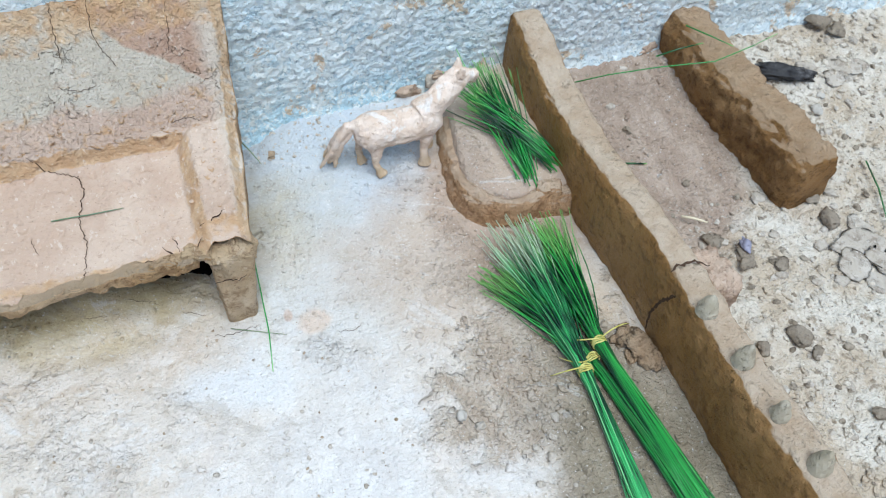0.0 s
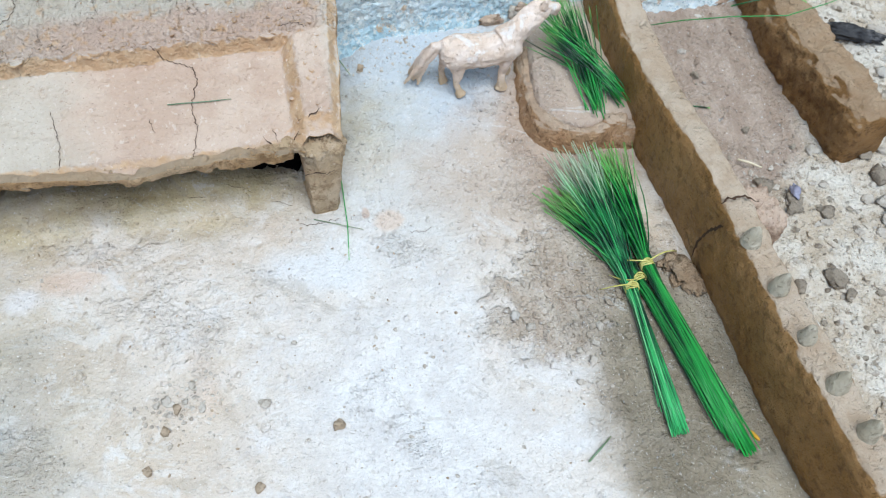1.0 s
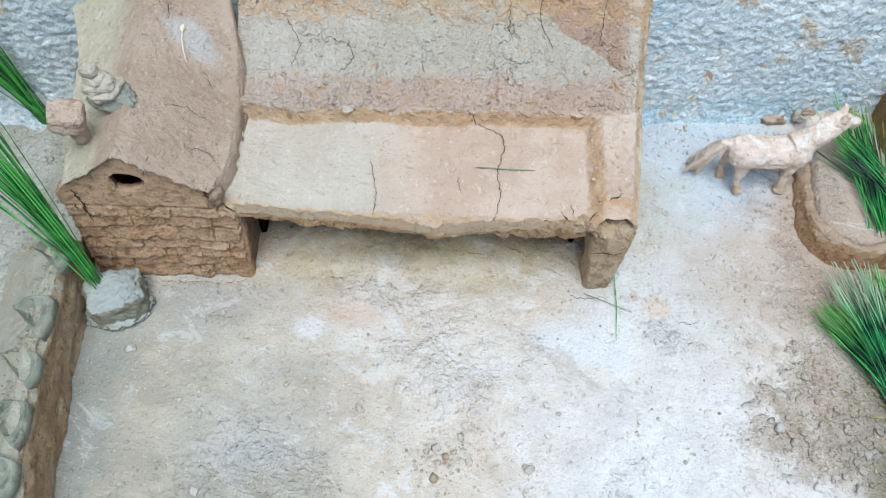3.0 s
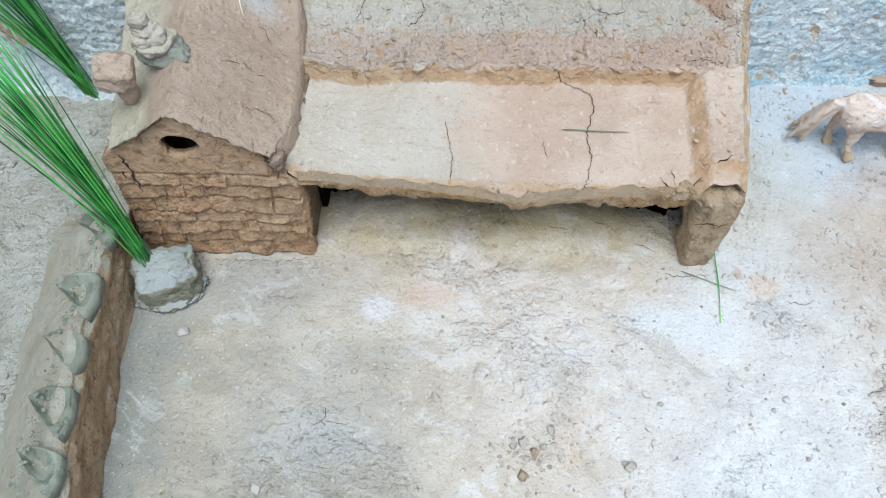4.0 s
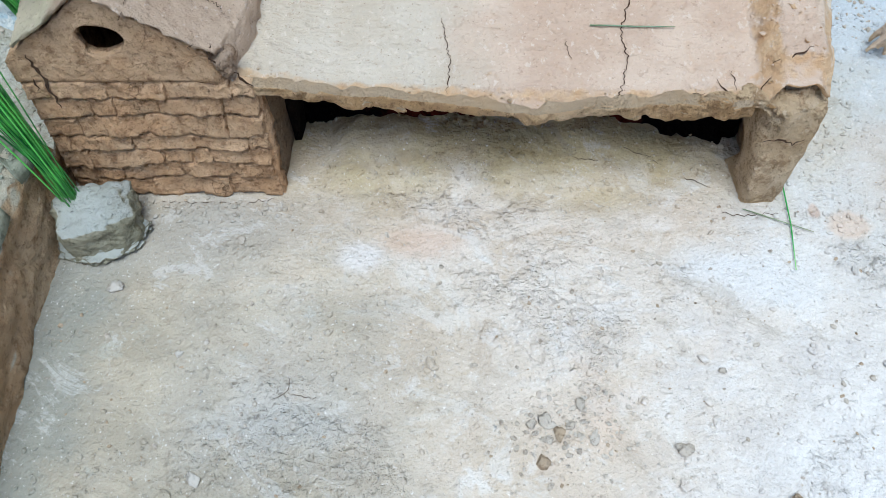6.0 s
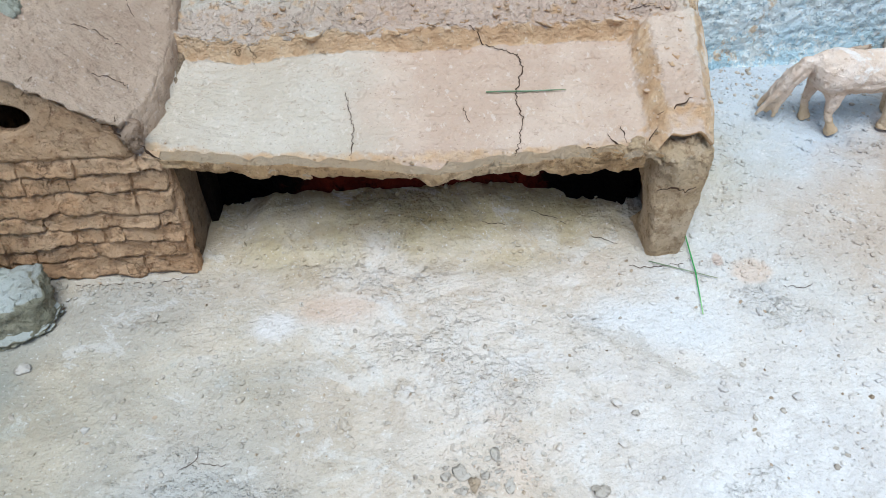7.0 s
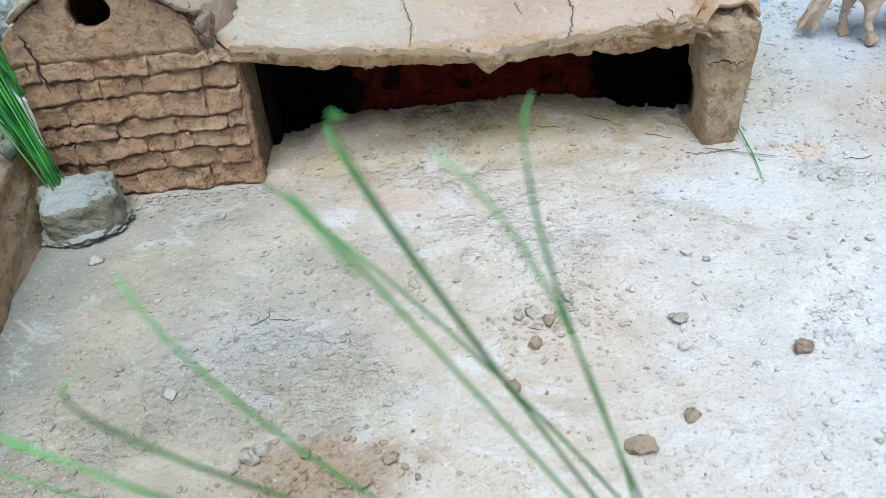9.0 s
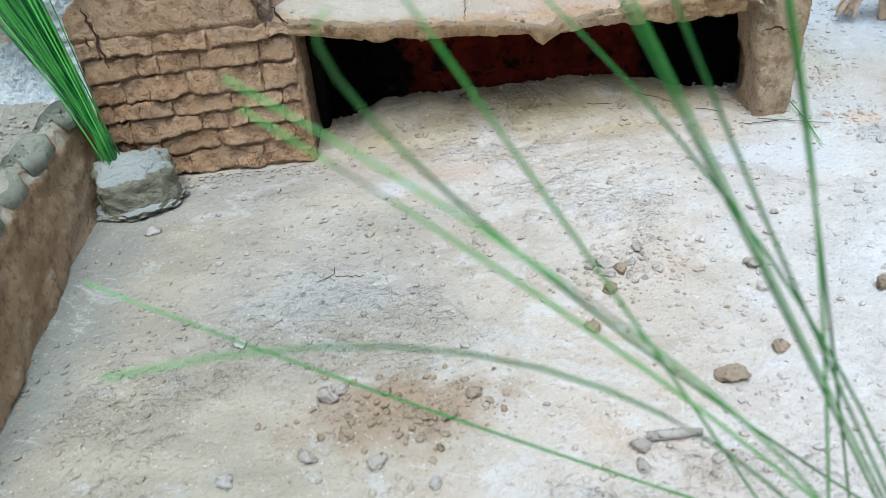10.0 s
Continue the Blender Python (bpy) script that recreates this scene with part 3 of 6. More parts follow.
BED_FRONT = [(0.25, 0.70), (0.280, 0.690), (0.298, 0.665), (0.335, 0.650), (0.375, 0.653), (0.41, 0.650), (0.45, 0.650)]


def ground_z(x, y):
    """Height of the trodden ground."""
    z = 0.10 * max(0.0, min(y, 0.9) - 0.62) * smooth(0.02, 0.10, x)
    out = smooth(0.45, 0.50, x)
    inside = (1 - out) * smooth(-0.78, -0.72, x)
    z += 0.0016 * fr(x, y, 0, 7) * inside + (1 - inside) * (0.006 * fr(x, y, 2.0, 9) + 0.004 * fr(x, y, 5.0, 30))
    z += 0.0007 * fr(x, y, 7.0, 60)
    # worn crumbly patches, and clods where the ground is never trodden
    worn = smooth(0.05, 0.45, fr(x, y, 11.0, 6, 3)) * inside
    z += (0.0014 * worn + 0.0030 * (1 - inside)) * max(0.0, fr(x, y, 13.0, 75, 3) - 0.1)
    z += 0.0022 * (1 - inside) * smooth(0.1, 0.5, fr(x, y, 17.0, 28, 3))
    bed = smooth(-0.005, 0.007, x - lerp_table(BED_SIDE, y)) * smooth(-0.005, 0.007, y - lerp_table(BED_FRONT, x)) * smooth(0.430, 0.410, x)
    z += 0.0325 * bed * (1 - 0.3 * smooth(0.75, 0.85, y)) + 0.002 * bed * fr(x, y, 4.0, 30)
    wet = smooth(0.10, 0.0, math.hypot((x - 0.27) / 1.2, (y - 0.42) / 0.9))
    z += wet * (0.004 * fr(x, y, 3.0, 28) + 0.0055 * max(0.0, fr(x, y, 21.0, 60, 3)))
    z += 0.006 * math.exp(-((x + 0.39) / 0.05) ** 2 - ((y - 0.222) / 0.03) ** 2) * (0.6 + fr(x, y, 1.0, 60))
    z += 0.023 * smooth(0.60, 0.685, y) * smooth(-0.04, -0.20, x) * smooth(-0.450, -0.405, x) + 0.004 * smooth(0.60, 0.66, y) * smooth(0.0, -0.05, x) * smooth(-0.50, -0.46, x) * (1 + fr(x, y, 23.0, 35))
    return z


def build_ground():
    def axis(a, b, step, far):
        n = round((b - a) / step)
        return [a - f for f in reversed(far)] + [a + (b - a) * i / n for i in range(n + 1)] + [b + f for f in far]

    xs = axis(-1.05, 1.15, 0.0034, (0.1, 0.3, 1, 4, 15, 60))
    ys = axis(0.04, 0.89, 0.0034, (0.2, 1, 4, 15, 60))
    verts = [(x, y, ground_z(x, y) if -1.2 < x < 1.35 and 0 < y < 0.95 else 0.0) for y in ys for x in xs]
    return mesh_of("ground", verts, grid_faces(len(xs), len(ys)))


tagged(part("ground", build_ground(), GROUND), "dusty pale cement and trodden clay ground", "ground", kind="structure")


# ---- painted wall behind ----
def build_wall():
    xs = [-4, -2] + [-1.2 + 0.0035 * i for i in range(700)] + [2.5, 4.5]
    zs = [-0.05] + [0.0 + 0.0035 * j for j in range(86)] + [0.36, 0.45, 0.6, 0.9, 1.4, 2.4]
    nu, nv = len(xs), len(zs)
    verts = []
    for z in zs:
        for x in xs:
            fine = (-1.2 < x < -0.65 or -0.05 < x < 1.25) and z < 0.32
            y = WALL_Y - 0.012 * smooth(0.35, 0.6, x) + (0.003 * fr(x, 0, z, 9) - 0.0036 * abs(fr(x, 3, z, 62)) + 0.0030 * fr(x, 5, z, 130, 3) if fine else 0)
            verts.append((x, y - 0.022 * max(0.0, 1 - z / 0.055) ** 2, z))
    n = len(verts)
    verts += [(-4, WALL_Y + 0.2, -0.05), (4.5, WALL_Y + 0.2, -0.05), (4.5, WALL_Y + 0.2, 2.4), (-4, WALL_Y + 0.2, 2.4)]
    faces = grid_faces(nu, nv)
    bottom, top = list(range(nu)), [(nv - 1) * nu + i for i in range(nu)]
    faces += [(n + 3, n + 2, n + 1, n), tuple(bottom[::-1]) + (n, n + 1), tuple(top) + (n + 2, n + 3)]
    faces += [tuple(j * nu for j in range(nv)) + (n + 3, n), tuple(j * nu + nu - 1 for j in reversed(range(nv))) + (n + 1, n + 2)]
    return mesh_of("wall_north", verts, faces)


tagged(part("wall_north", build_wall(), PAINT), "rough wall with worn pale blue limewash", "wall", kind="structure")


# ---- unseen plain walls, added to cut low sky light ----
BLOCKER_PLASTER = earth("blocker_plaster", C(186, 178, 164), C(204, 198, 186), C(150, 142, 130), 0.95, 1.0)


def light_blocker(name, x0, x1, y0, y1, top):
    bm = bmesh.new()
    bmesh.ops.create_cube(bm, size=1.0)
    for v in bm.verts:
        v.co = Vector(((x0 + x1) / 2 + v.co.x * (x1 - x0), (y0 + y1) / 2 + v.co.y * (y1 - y0), top / 2 - 0.03 + v.co.z * (top + 0.06)))
    bmesh.ops.bevel(bm, geom=bm.edges[:], offset=0.015, segments=2, affect="EDGES")
    tagged(part(name, bm, BLOCKER_PLASTER), "unseen plain wall added to cut low sky light", "wall", kind="structure")


light_blocker("blocker_south", -2.6, 3.0, -1.60, -1.45, 0.9)
light_blocker("blocker_west", -2.75, -2.61, -1.45, 0.80, 1.9)
light_blocker("blocker_east", 3.01, 3.15, -1.45, 0.80, 1.9)


# ---- the mud house ----
house = thing("mud_house", "miniature mud house with brick-scored gable hut and low porch", "model house")
RX, FY = -0.597, 0.588          # ridge of the hut, front edge of the roofs


def crack_depth(x, y, cracks):
    """Depth of a fine crack at a place, from polylines of cracks."""
    best = 0.0
    for pts, w, deep in cracks:
        for (ax, ay), (bx, by) in zip(pts, pts[1:]):
            if not (min(ax, bx) - 0.01 < x < max(ax, bx) + 0.01 and min(ay, by) - 0.01 < y < max(ay, by) + 0.01):
                continue
            jx = x + 0.0035 * noise.noise((x * 90, y * 90, 1.0))
            jy = y + 0.0035 * noise.noise((x * 90, y * 90, 9.0))
            lx, ly = bx - ax, by - ay
            t = min(1.0, max(0.0, ((jx - ax) * lx + (jy - ay) * ly) / (lx * lx + ly * ly)))
            d = math.hypot(jx - ax - t * lx, jy - ay - t * ly)
            best = max(best, deep * smooth(w, 0.0, d))
    return best


PORCH_CRACKS = [
    ([(-0.205, 0.745), (-0.180, 0.735), (-0.160, 0.727), (-0.156, 0.707), (-0.166, 0.674), (-0.162, 0.646), (-0.168, 0.618), (-0.172, 0.609)], 0.0015, 0.0015),
    ([(-0.324, 0.686), (-0.320, 0.660), (-0.315, 0.638), (-0.318, 0.612)], 0.0012, 0.0015),
    ([(-0.215, 0.665), (-0.211, 0.645)], 0.0013, 0.0015),
    ([(-0.145, 0.905), (-0.152, 0.865), (-0.150, 0.840)], 0.0015, 0.0015),
    ([(-0.108, 0.90), (-0.112, 0.86), (-0.100, 0.835), (-0.095, 0.825)], 0.0018, 0.0015),
    ([(-0.026, 0.88), (-0.036, 0.83)], 0.0015, 0.0015),
    ([(-0.16, 0.815), (-0.14, 0.805), (-0.12, 0.812)], 0.0014, 0.0015),
    ([(-0.05, 0.755), (-0.030, 0.752), (-0.02, 0.744)], 0.0016, 0.0015),
    ([(-0.36, 0.83), (-0.35, 0.81), (-0.37, 0.79)], 0.0015, 0.0015),
    ([(-0.44, 0.86), (-0.42, 0.83), (-0.43, 0.80)], 0.0015, 0.0015),
]
EDGE = [(-0.50, 0.150), (-0.482, 0.143), (-0.423, 0.130), (-0.33, 0.122), (-0.25, 0.119), (-0.17, 0.118), (-0.06, 0.120), (0.02, 0.124)]


def porch_top(x, y):
    z0 = lerp_table(EDGE, x) + 0.007
    slope = 0.045 + 0.18 * smooth(-0.48, -0.30, x)
    lip_y = 0.738 + 0.002 * math.sin(x * 30) + 0.003 * fr(x, 0, 0, 18) + 0.0026 * fr(x, y, 2, 70) + 0.006 * smooth(-0.40, -0.48, x)
    z = z0 + (min(y, lip_y) - 0.612) * slope
    lip = smooth(lip_y - 0.001, lip_y + 0.0035, y)
    z += lip * (0.013 + 0.003 * fr(x, 1, 0, 30)) + 0.004 * lip * math.exp(-((y - lip_y - 0.006) / 0.006) ** 2) * (1 + fr(x, y, 1, 60)) + max(0.0, y - lip_y) * 0.46 + max(0.0, y - 0.85) ** 1.5 * 4.0
    rim = smooth(-0.056, -0.034, x + 0.004 * fr(x, y, 0, 20)) * (1 - lip)
    z += rim * 0.025
    z -= (0.002 * smooth(0.030, 0.0, y - 0.606) + 0.010 * smooth(0.015 + 0.004 * fr(x, 4, 0, 30), 0.0, y - 0.604)) * (1 - rim) + 0.012 * rim * smooth(0.02, 0.0, y - 0.606)
    ex = 0.004 + 0.11 * (y - 0.61)
    z -= 0.016 * smooth(ex - 0.014, ex + 0.002, x)
    face = math.exp(-((y - lip_y - 0.004) / 0.007) ** 2) * smooth(-0.03, -0.06, x)
    z += face * 0.004 * fr(x, y * 0.6, 5.5, 60)
    rough = 0.0010 + 0.0070 * lip * smooth(0.84, 0.75, y) + 0.0035 * rim
    z += (0.0050 * lip * smooth(0.88, 0.76, y) + 0.0030 * rim) * max(0.0, fr(x, y, 31.0, 55, 4)) + 0.0010 * lip * fr(x, y, 33.0, 130, 2)
    z -= 0.0018 * smooth(0.35, 0.6, fr(x, y, 37.0, 60, 2)) * (1 - lip)
    z += rough * fr(x, y, 0.5, 28) + 0.0008 * fr(x, y, 2.5, 90)
    return z - crack_depth(x, y, PORCH_CRACKS)


DRIPS = [(-0.247, 0.014, 0.010), (-0.360, 0.005, 0.0025), (-0.12, 0.003, 0.012)]


def porch_plan(u, v):
    y = 0.604 + 0.002 * fr(u * 0.5, 0, 4, 20) + 0.0014 * fr(u * 0.5, 3, 4, 90) + v * (WALL_Y + 0.003 - 0.604)
    x = -0.500 + u * (0.504 + 0.11 * (y - 0.61) + 0.003 * fr(0, y, 3, 25))
    y -= 0.006 * smooth(0.02, 0.0, v) * math.exp(-((x + 0.25) / 0.05) ** 2)
    return x, y


def porch_upper(u, v):
    x, y = porch_plan(u, v)
    return x, y, porch_top(x, y)


def porch_under(u, v):
    x, y = porch_plan(u, v)
    thick = 0.011 + 0.0014 * fr(x, y, 6, 22) + 0.0012 * fr(x, y, 8, 80)
    thick += sum(h * math.exp(-((x - a) / w) ** 2) for a, h, w in DRIPS) * smooth(0.06, 0.0, v)
    z = porch_top(x, max(y, 0.622)) - thick - 0.007
    return x, y + 0.004 * smooth(0.03, 0.0, v), min(z, porch_top(x, y) - 0.005)


part("porch_roof", slab("porch_roof", porch_upper, porch_under, 361, 201), ROOF, house, "smeared pinkish clay slab roof with a sunken panel and cracks")

for k, (pts, w, deep) in enumerate(PORCH_CRACKS):
    crack([(x, y, porch_top(x, y) + 0.0014) for x, y in dense(pts)], (0, -0.25, 1), house, 0.0007 if k == 0 else 0.0005, k)

VALLEY = [(0.58, -0.505, 0.187), (0.615, -0.499, 0.183), (0.645, -0.490, 0.176), (0.745, -0.490, 0.180), (0.80, -0.493, 0.222), (0.865, -0.511, 0.266), (0.90, -0.520, 0.290)]
EAVE = [(0.58, -0.666, 0.192), (0.80, -0.697, 0.204), (0.90, -0.730, 0.208)]


def hut_top(x, y):
    ridge = 0.2475 + 0.15 * (y - 0.59)
    vx, vz = lerp_table([(a, b) for a, b, c in VALLEY], y), lerp_table([(a, c) for a, b, c in VALLEY], y)
    ex, ez = lerp_table([(a, b) for a, b, c in EAVE], y), lerp_table([(a, c) for a, b, c in EAVE], y)
    if x > RX:
        t = (x - RX) / (vx - RX)
        z = ridge + (vz - ridge) * (t + 0.05 * math.sin(math.pi * min(t, 1)))
    else:
        t = (RX - x) / (RX - ex)
        z = ridge + (ez - ridge) * (t + 0.07 * math.sin(math.pi * min(t, 1)))
    z -= 0.004 * math.exp(-((x - RX) / 0.010) ** 2)
    z += 0.002 * fr(x, y, 3, 22) + 0.001 * fr(x, y, 5, 80) + 0.0022 * smooth(0.25, 0.5, fr(x, y, 7, 70, 3))
    return z - crack_depth(x, y, HUT_CRACKS)


HUT_CRACKS = [
    ([(-0.565, 0.62), (-0.566, 0.585)], 0.0014, 0.004),
    ([(-0.535, 0.645), (-0.515, 0.650), (-0.505, 0.645)], 0.0013, 0.003),
    ([(-0.56, 0.69), (-0.54, 0.70), (-0.52, 0.695)], 0.0013, 0.003),
    ([(-0.53, 0.76), (-0.52, 0.745)], 0.0013, 0.003),
    ([(-0.575, 0.84), (-0.57, 0.80)], 0.0014, 0.003),
    ([(-0.52, 0.605), (-0.518, 0.585)], 0.0014, 0.004),
]


def hut_plan(u, v):
    y = FY + 0.005 + v * (WALL_Y - 0.002 - FY) + (0.004 * fr(u, 2, 2, 6) + 0.0035 * fr(u, 4, 2, 22)) * (1 - v)
    ex, vx = lerp_table([(a, b) for a, b, c in EAVE], y), lerp_table([(a, b) for a, b, c in VALLEY], y)
    return ex + u * (vx - ex) + 0.002 * fr(u, y, 1, 20), y


def hut_upper(u, v):
    x, y = hut_plan(u, v)
    return x, y, hut_top(x, y)


def hut_under(u, v):
    x, y = hut_plan(u, v)
    return x, y + 0.004 * (1 - v), hut_top(x, max(y, 0.60)) - 0.005 - 0.006 * smooth(0.0, 0.08, v) - 0.003 * fr(x, y, 9, 30) - 0.0015 * fr(x, y, 9, 110)


part("hut_roof", slab("hut_roof", hut_upper, hut_under, 131, 161), HUT_ROOF, house, "brown clay gable roof with a pale left slope")


for k, (pts, w, deep) in enumerate(HUT_CRACKS):
    crack([(x, y, hut_top(x, y) + 0.0012) for x, y in dense(pts)], (0.4, 0, 1), house, 0.0005, 20 + k)

fill_line = [(lerp_table([(a, b) for a, b, c in VALLEY], y) - 0.002, y) for y in (0.607 + 0.005 * i for i in range(55))]
part("valley_fill", sweep("valley_fill", fill_line, lambda s: 0.0040, lambda s: 0.120 + 0.05 * s, lambda s: lerp_table([(a, c) for a, b, c in VALLEY], 0.607 + 0.27 * s) - 0.002,
     3.5, 48, 0.0025, 5.0, 0.0030, 0.7), HUT_ROOF, house, "clay smoothed into the valley between the two roofs")

# brick-scored front wall of the hut, with a smoke hole right through
HOLE = (-0.5970, 0.1915, 0.0202, 0.0155)


def front_wall():
    nu, nv = 121, 121
    verts, keep = [], {}
    for j in range(nv):
        for i in range(nu):
            x = -0.684 + 0.2045 * i / (nu - 1)
            roof = hut_top(min(x, -0.5), 0.605) - 0.010
            roof += (0.134 - roof) * smooth(-0.514, -0.503, x)
            z = -0.01 + (roof + 0.01) * j / (nv - 1)
            dx, dz = (x - HOLE[0]) / HOLE[2], (z - HOLE[1]) / HOLE[3]
            d = math.hypot(dx, dz)
            keep[(i, j)] = d >= 0.5
            if 0.5 <= d < 1.6:
                k = (1 + (d - 0.5) * 0.6 / 1.1) / d
                x, z = HOLE[0] + dx * k * HOLE[2], HOLE[1] + dz * k * HOLE[3]
            y = 0.6055 + 0.0015 * fr(x, 0, z, 26) + 0.0006 * fr(x, 5, z, 90) - 0.0046 * smooth(0.143, 0.150, z)
            verts.append((x + 0.002 * fr(0, 1, z, 20) * (i == nu - 1), y, z))
    faces = []
    for j in range(nv - 1):
        for i in range(nu - 1):
            if all(keep[k] for k in ((i, j), (i + 1, j), (i, j + 1), (i + 1, j + 1))):
                a = j * nu + i
                faces.append((a, a + 1, a + nu + 1, a + nu))
    used = {}
    for f in faces:
        for v in f:
            used[v] = used.get(v, 0) + 1
    for v, count in used.items():
        x, y, z = verts[v]
        dx, dz = (x - HOLE[0]) / HOLE[2], (z - HOLE[1]) / HOLE[3]
        d = math.hypot(dx, dz)
        if count < 4 and d < 1.4:
            k = (1 + 0.05 * math.sin(3 * math.atan2(dz, dx) + 1)) / d
            verts[v] = (HOLE[0] + dx * k * HOLE[2], y, HOLE[1] + dz * k * HOLE[3])
    ob = part("front_wall", mesh_of("front_wall", verts, faces), BRICK_MUD, house, "ochre mud gable wall scored as brick courses, with a smoke hole")
    thick = ob.modifiers.new("thickness", "SOLIDIFY")
    thick.thickness, thick.offset = 0.012, -1
    return ob


front = front_wall()


crack([(-0.664, 0.6008, 0.178), (-0.660, 0.6008, 0.160), (-0.658, 0.6000, 0.145), (-0.655, 0.5985, 0.120)], (0, -1, 0), house, 0.0020, 41)
crack([(-0.606, 0.6020, 0.172), (-0.605, 0.6020, 0.152)], (0, -1, 0), house, 0.0008, 42)
crack([(-0.668, 0.6010, 0.152), (-0.669, 0.6005, 0.138)], (0, -1, 0), house, 0.0016, 43)


def side_wall(name, x0, y0, x1, y1, h0, h1, half, mat, label):
    pts = line([(x0, y0), (x1, y1)], 0.008)
    return part(name, sweep(name, pts, lambda s: half, lambda s: -0.012, lambda s: h0 + (h1 - h0) * s, 7, 36, 0.0025, x0 * 7), mat, house, label)


def rear_wall():
    """The rear wall of the recess: rough dark red courses, both ends painted black as shade, set back at the hut's
    side.
    """
    nu, nv = 150, 40
    verts = []
    for j in range(nv):
        for i in range(nu):
            x, z = -0.482 + 0.446 * i / (nu - 1), -0.01 + 0.132 * j / (nv - 1)
            row = (z + 0.004 * fr(x, 0, 0, 12, 2)) / 0.024
            joint = 1 - smooth(0.0, 0.16, abs(row - round(row)))
            along = (x + 0.021 * (math.floor(row + 0.5) % 2)) / 0.047 + 0.2 * fr(row // 1, 1, 0, 3)
            joint = max(joint, 1 - smooth(0.0, 0.07, abs(along - round(along))))
            y = 0.684 + 0.020 * smooth(-0.405, -0.435, x + 0.008 * fr(x, 2, z, 30)) - 0.010 * smooth(-0.10, -0.045, x)
            y += 0.0045 * joint + 0.004 * fr(x, 4, z, 30) + 0.002 * fr(x, 6, z, 110) - 0.012 * smooth(0.035, 0.0, z) * (0.6 + fr(x, 8, z, 40))
            verts.append((x, y, z))
    ob = part("rear_wall", mesh_of("rear_wall", verts, grid_faces(nu, nv)), RED_DARK, house, "dark red rear wall of the porch recess, ends painted black as shade")
    thick = ob.modifiers.new("thickness", "SOLIDIFY")
    thick.thickness, thick.offset = 0.006, -1


side_wall("side_wall", -0.490, 0.612, -0.492, 0.88, 0.140, 0.185, 0.010, DIM_MUD, "thin mud wall between hut and porch")
side_wall("side_wall", -0.672, 0.615, -0.700, 0.88, 0.160, 0.18, 0.011, LEFT_MUD, "outer mud wall of the hut")
side_wall("side_wall", -0.020, 0.650, 0.010, 0.88, 0.112, 0.19, 0.016, LEFT_MUD, "outer mud wall of the porch")
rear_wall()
# black sheet added to deepen the shade in the recess corner
side_wall("recess_shade", -0.476, 0.672, -0.477, 0.80, 0.128, 0.150, 0.005, SHADE_BLACK, "black sheet added as shade in the corner recess")
def rounded_block(size, rough, seed, power=5):
    bm = bmesh.new()
    bmesh.ops.create_cube(bm, size=2.0)
    bmesh.ops.subdivide_edges(bm, edges=bm.edges[:], cuts=15, use_grid_fill=True)
    for v in bm.verts:
        p = v.co
        k = (abs(p.x) ** power + abs(p.y) ** power + abs(p.z) ** power) ** (-1 / power)
        q = p * k
        k2 = 1 + rough * fr(q.x + seed, q.y, q.z, 1.6) + rough * 0.4 * fr(q.x, q.y + seed, q.z, 6)
        v.co = Vector((q.x * size[0], q.y * size[1], q.z * size[2])) * k2
    return bm


def chip(bm, count, seed, near=0.72, far=0.92):
    """Breaks flat flakes off a clay body."""
    pick = random.Random(seed)
    for _ in range(count):
        d = Vector((pick.gauss(0, 1), pick.gauss(0, 1), pick.gauss(0, 0.7))).normalized()
        reach = max(v.co.dot(d) for v in bm.verts) * pick.uniform(near, far)
        for v in bm.verts:
            over = v.co.dot(d) - reach
            if over > 0:
                v.co -= d * over * 0.9
    return bm


post = rounded_block((0.0215, 0.031, 0.067), 0.05, 3.0, 9)
pick = random.Random(8)
for _ in range(9):
    d = Vector((pick.gauss(0, 1), pick.gauss(0, 1), 0)).normalized()
    z0, tall, reach = pick.uniform(-0.05, 0.06), pick.uniform(0.008, 0.03), pick.uniform(0.020, 0.028)
    for v in post.verts:
        over = v.co.dot(d) - reach
        if over > 0:
            v.co -= d * over * smooth(tall, tall * 0.6, abs(v.co.z - z0))
for v in post.verts:
    x, y, z = v.co
    v.co.x = x * (0.86 + 0.16 * smooth(-0.05, 0.05, z)) + 0.0016 * fr(x, y, z, 70) + 0.0010 * fr(x, y, z, 160)
    v.co.y = y + 0.0022 * fr(x, y + 3, z, 60) + 0.0012 * fr(x, y + 3, z, 150)
post = part("porch_post", post, POST_CLAY, house, "worn clay corner post, chipped at the foot")
post.location, post.rotation_euler = (-0.026, 0.623, 0.056), (0.03, 0.04, 0.12)
head = part("post_head", rounded_block((0.023, 0.017, 0.015), 0.22, 5.0), POST_CLAY, house, "cracked lump of dry clay over the post")
head.location, head.rotation_euler = (-0.020, 0.611, 0.110), (0.2, 0.1, 0.15)
cap = part("post_cap", lump("post_cap", 0.025, (0.95, 0.8, 1.1), 0.45, 4.2, 5, 0.16, None, 4), POST_CLAY, house, "crumbling clay knob over the post")
cap.location = (-0.020, 0.616, 0.086)
rim_line = [(x, porch_plan((x + 0.5) / 0.504, 0.0)[1] + 0.004) for x in (-0.486 + 0.0035 * i for i in range(124))]
rim_raw = [porch_top(x, y + 0.006) for x, y in rim_line]
rim_top = [sum(rim_raw[max(0, i - 5):i + 6]) / len(rim_raw[max(0, i - 5):i + 6]) - 0.001 for i in range(124)]


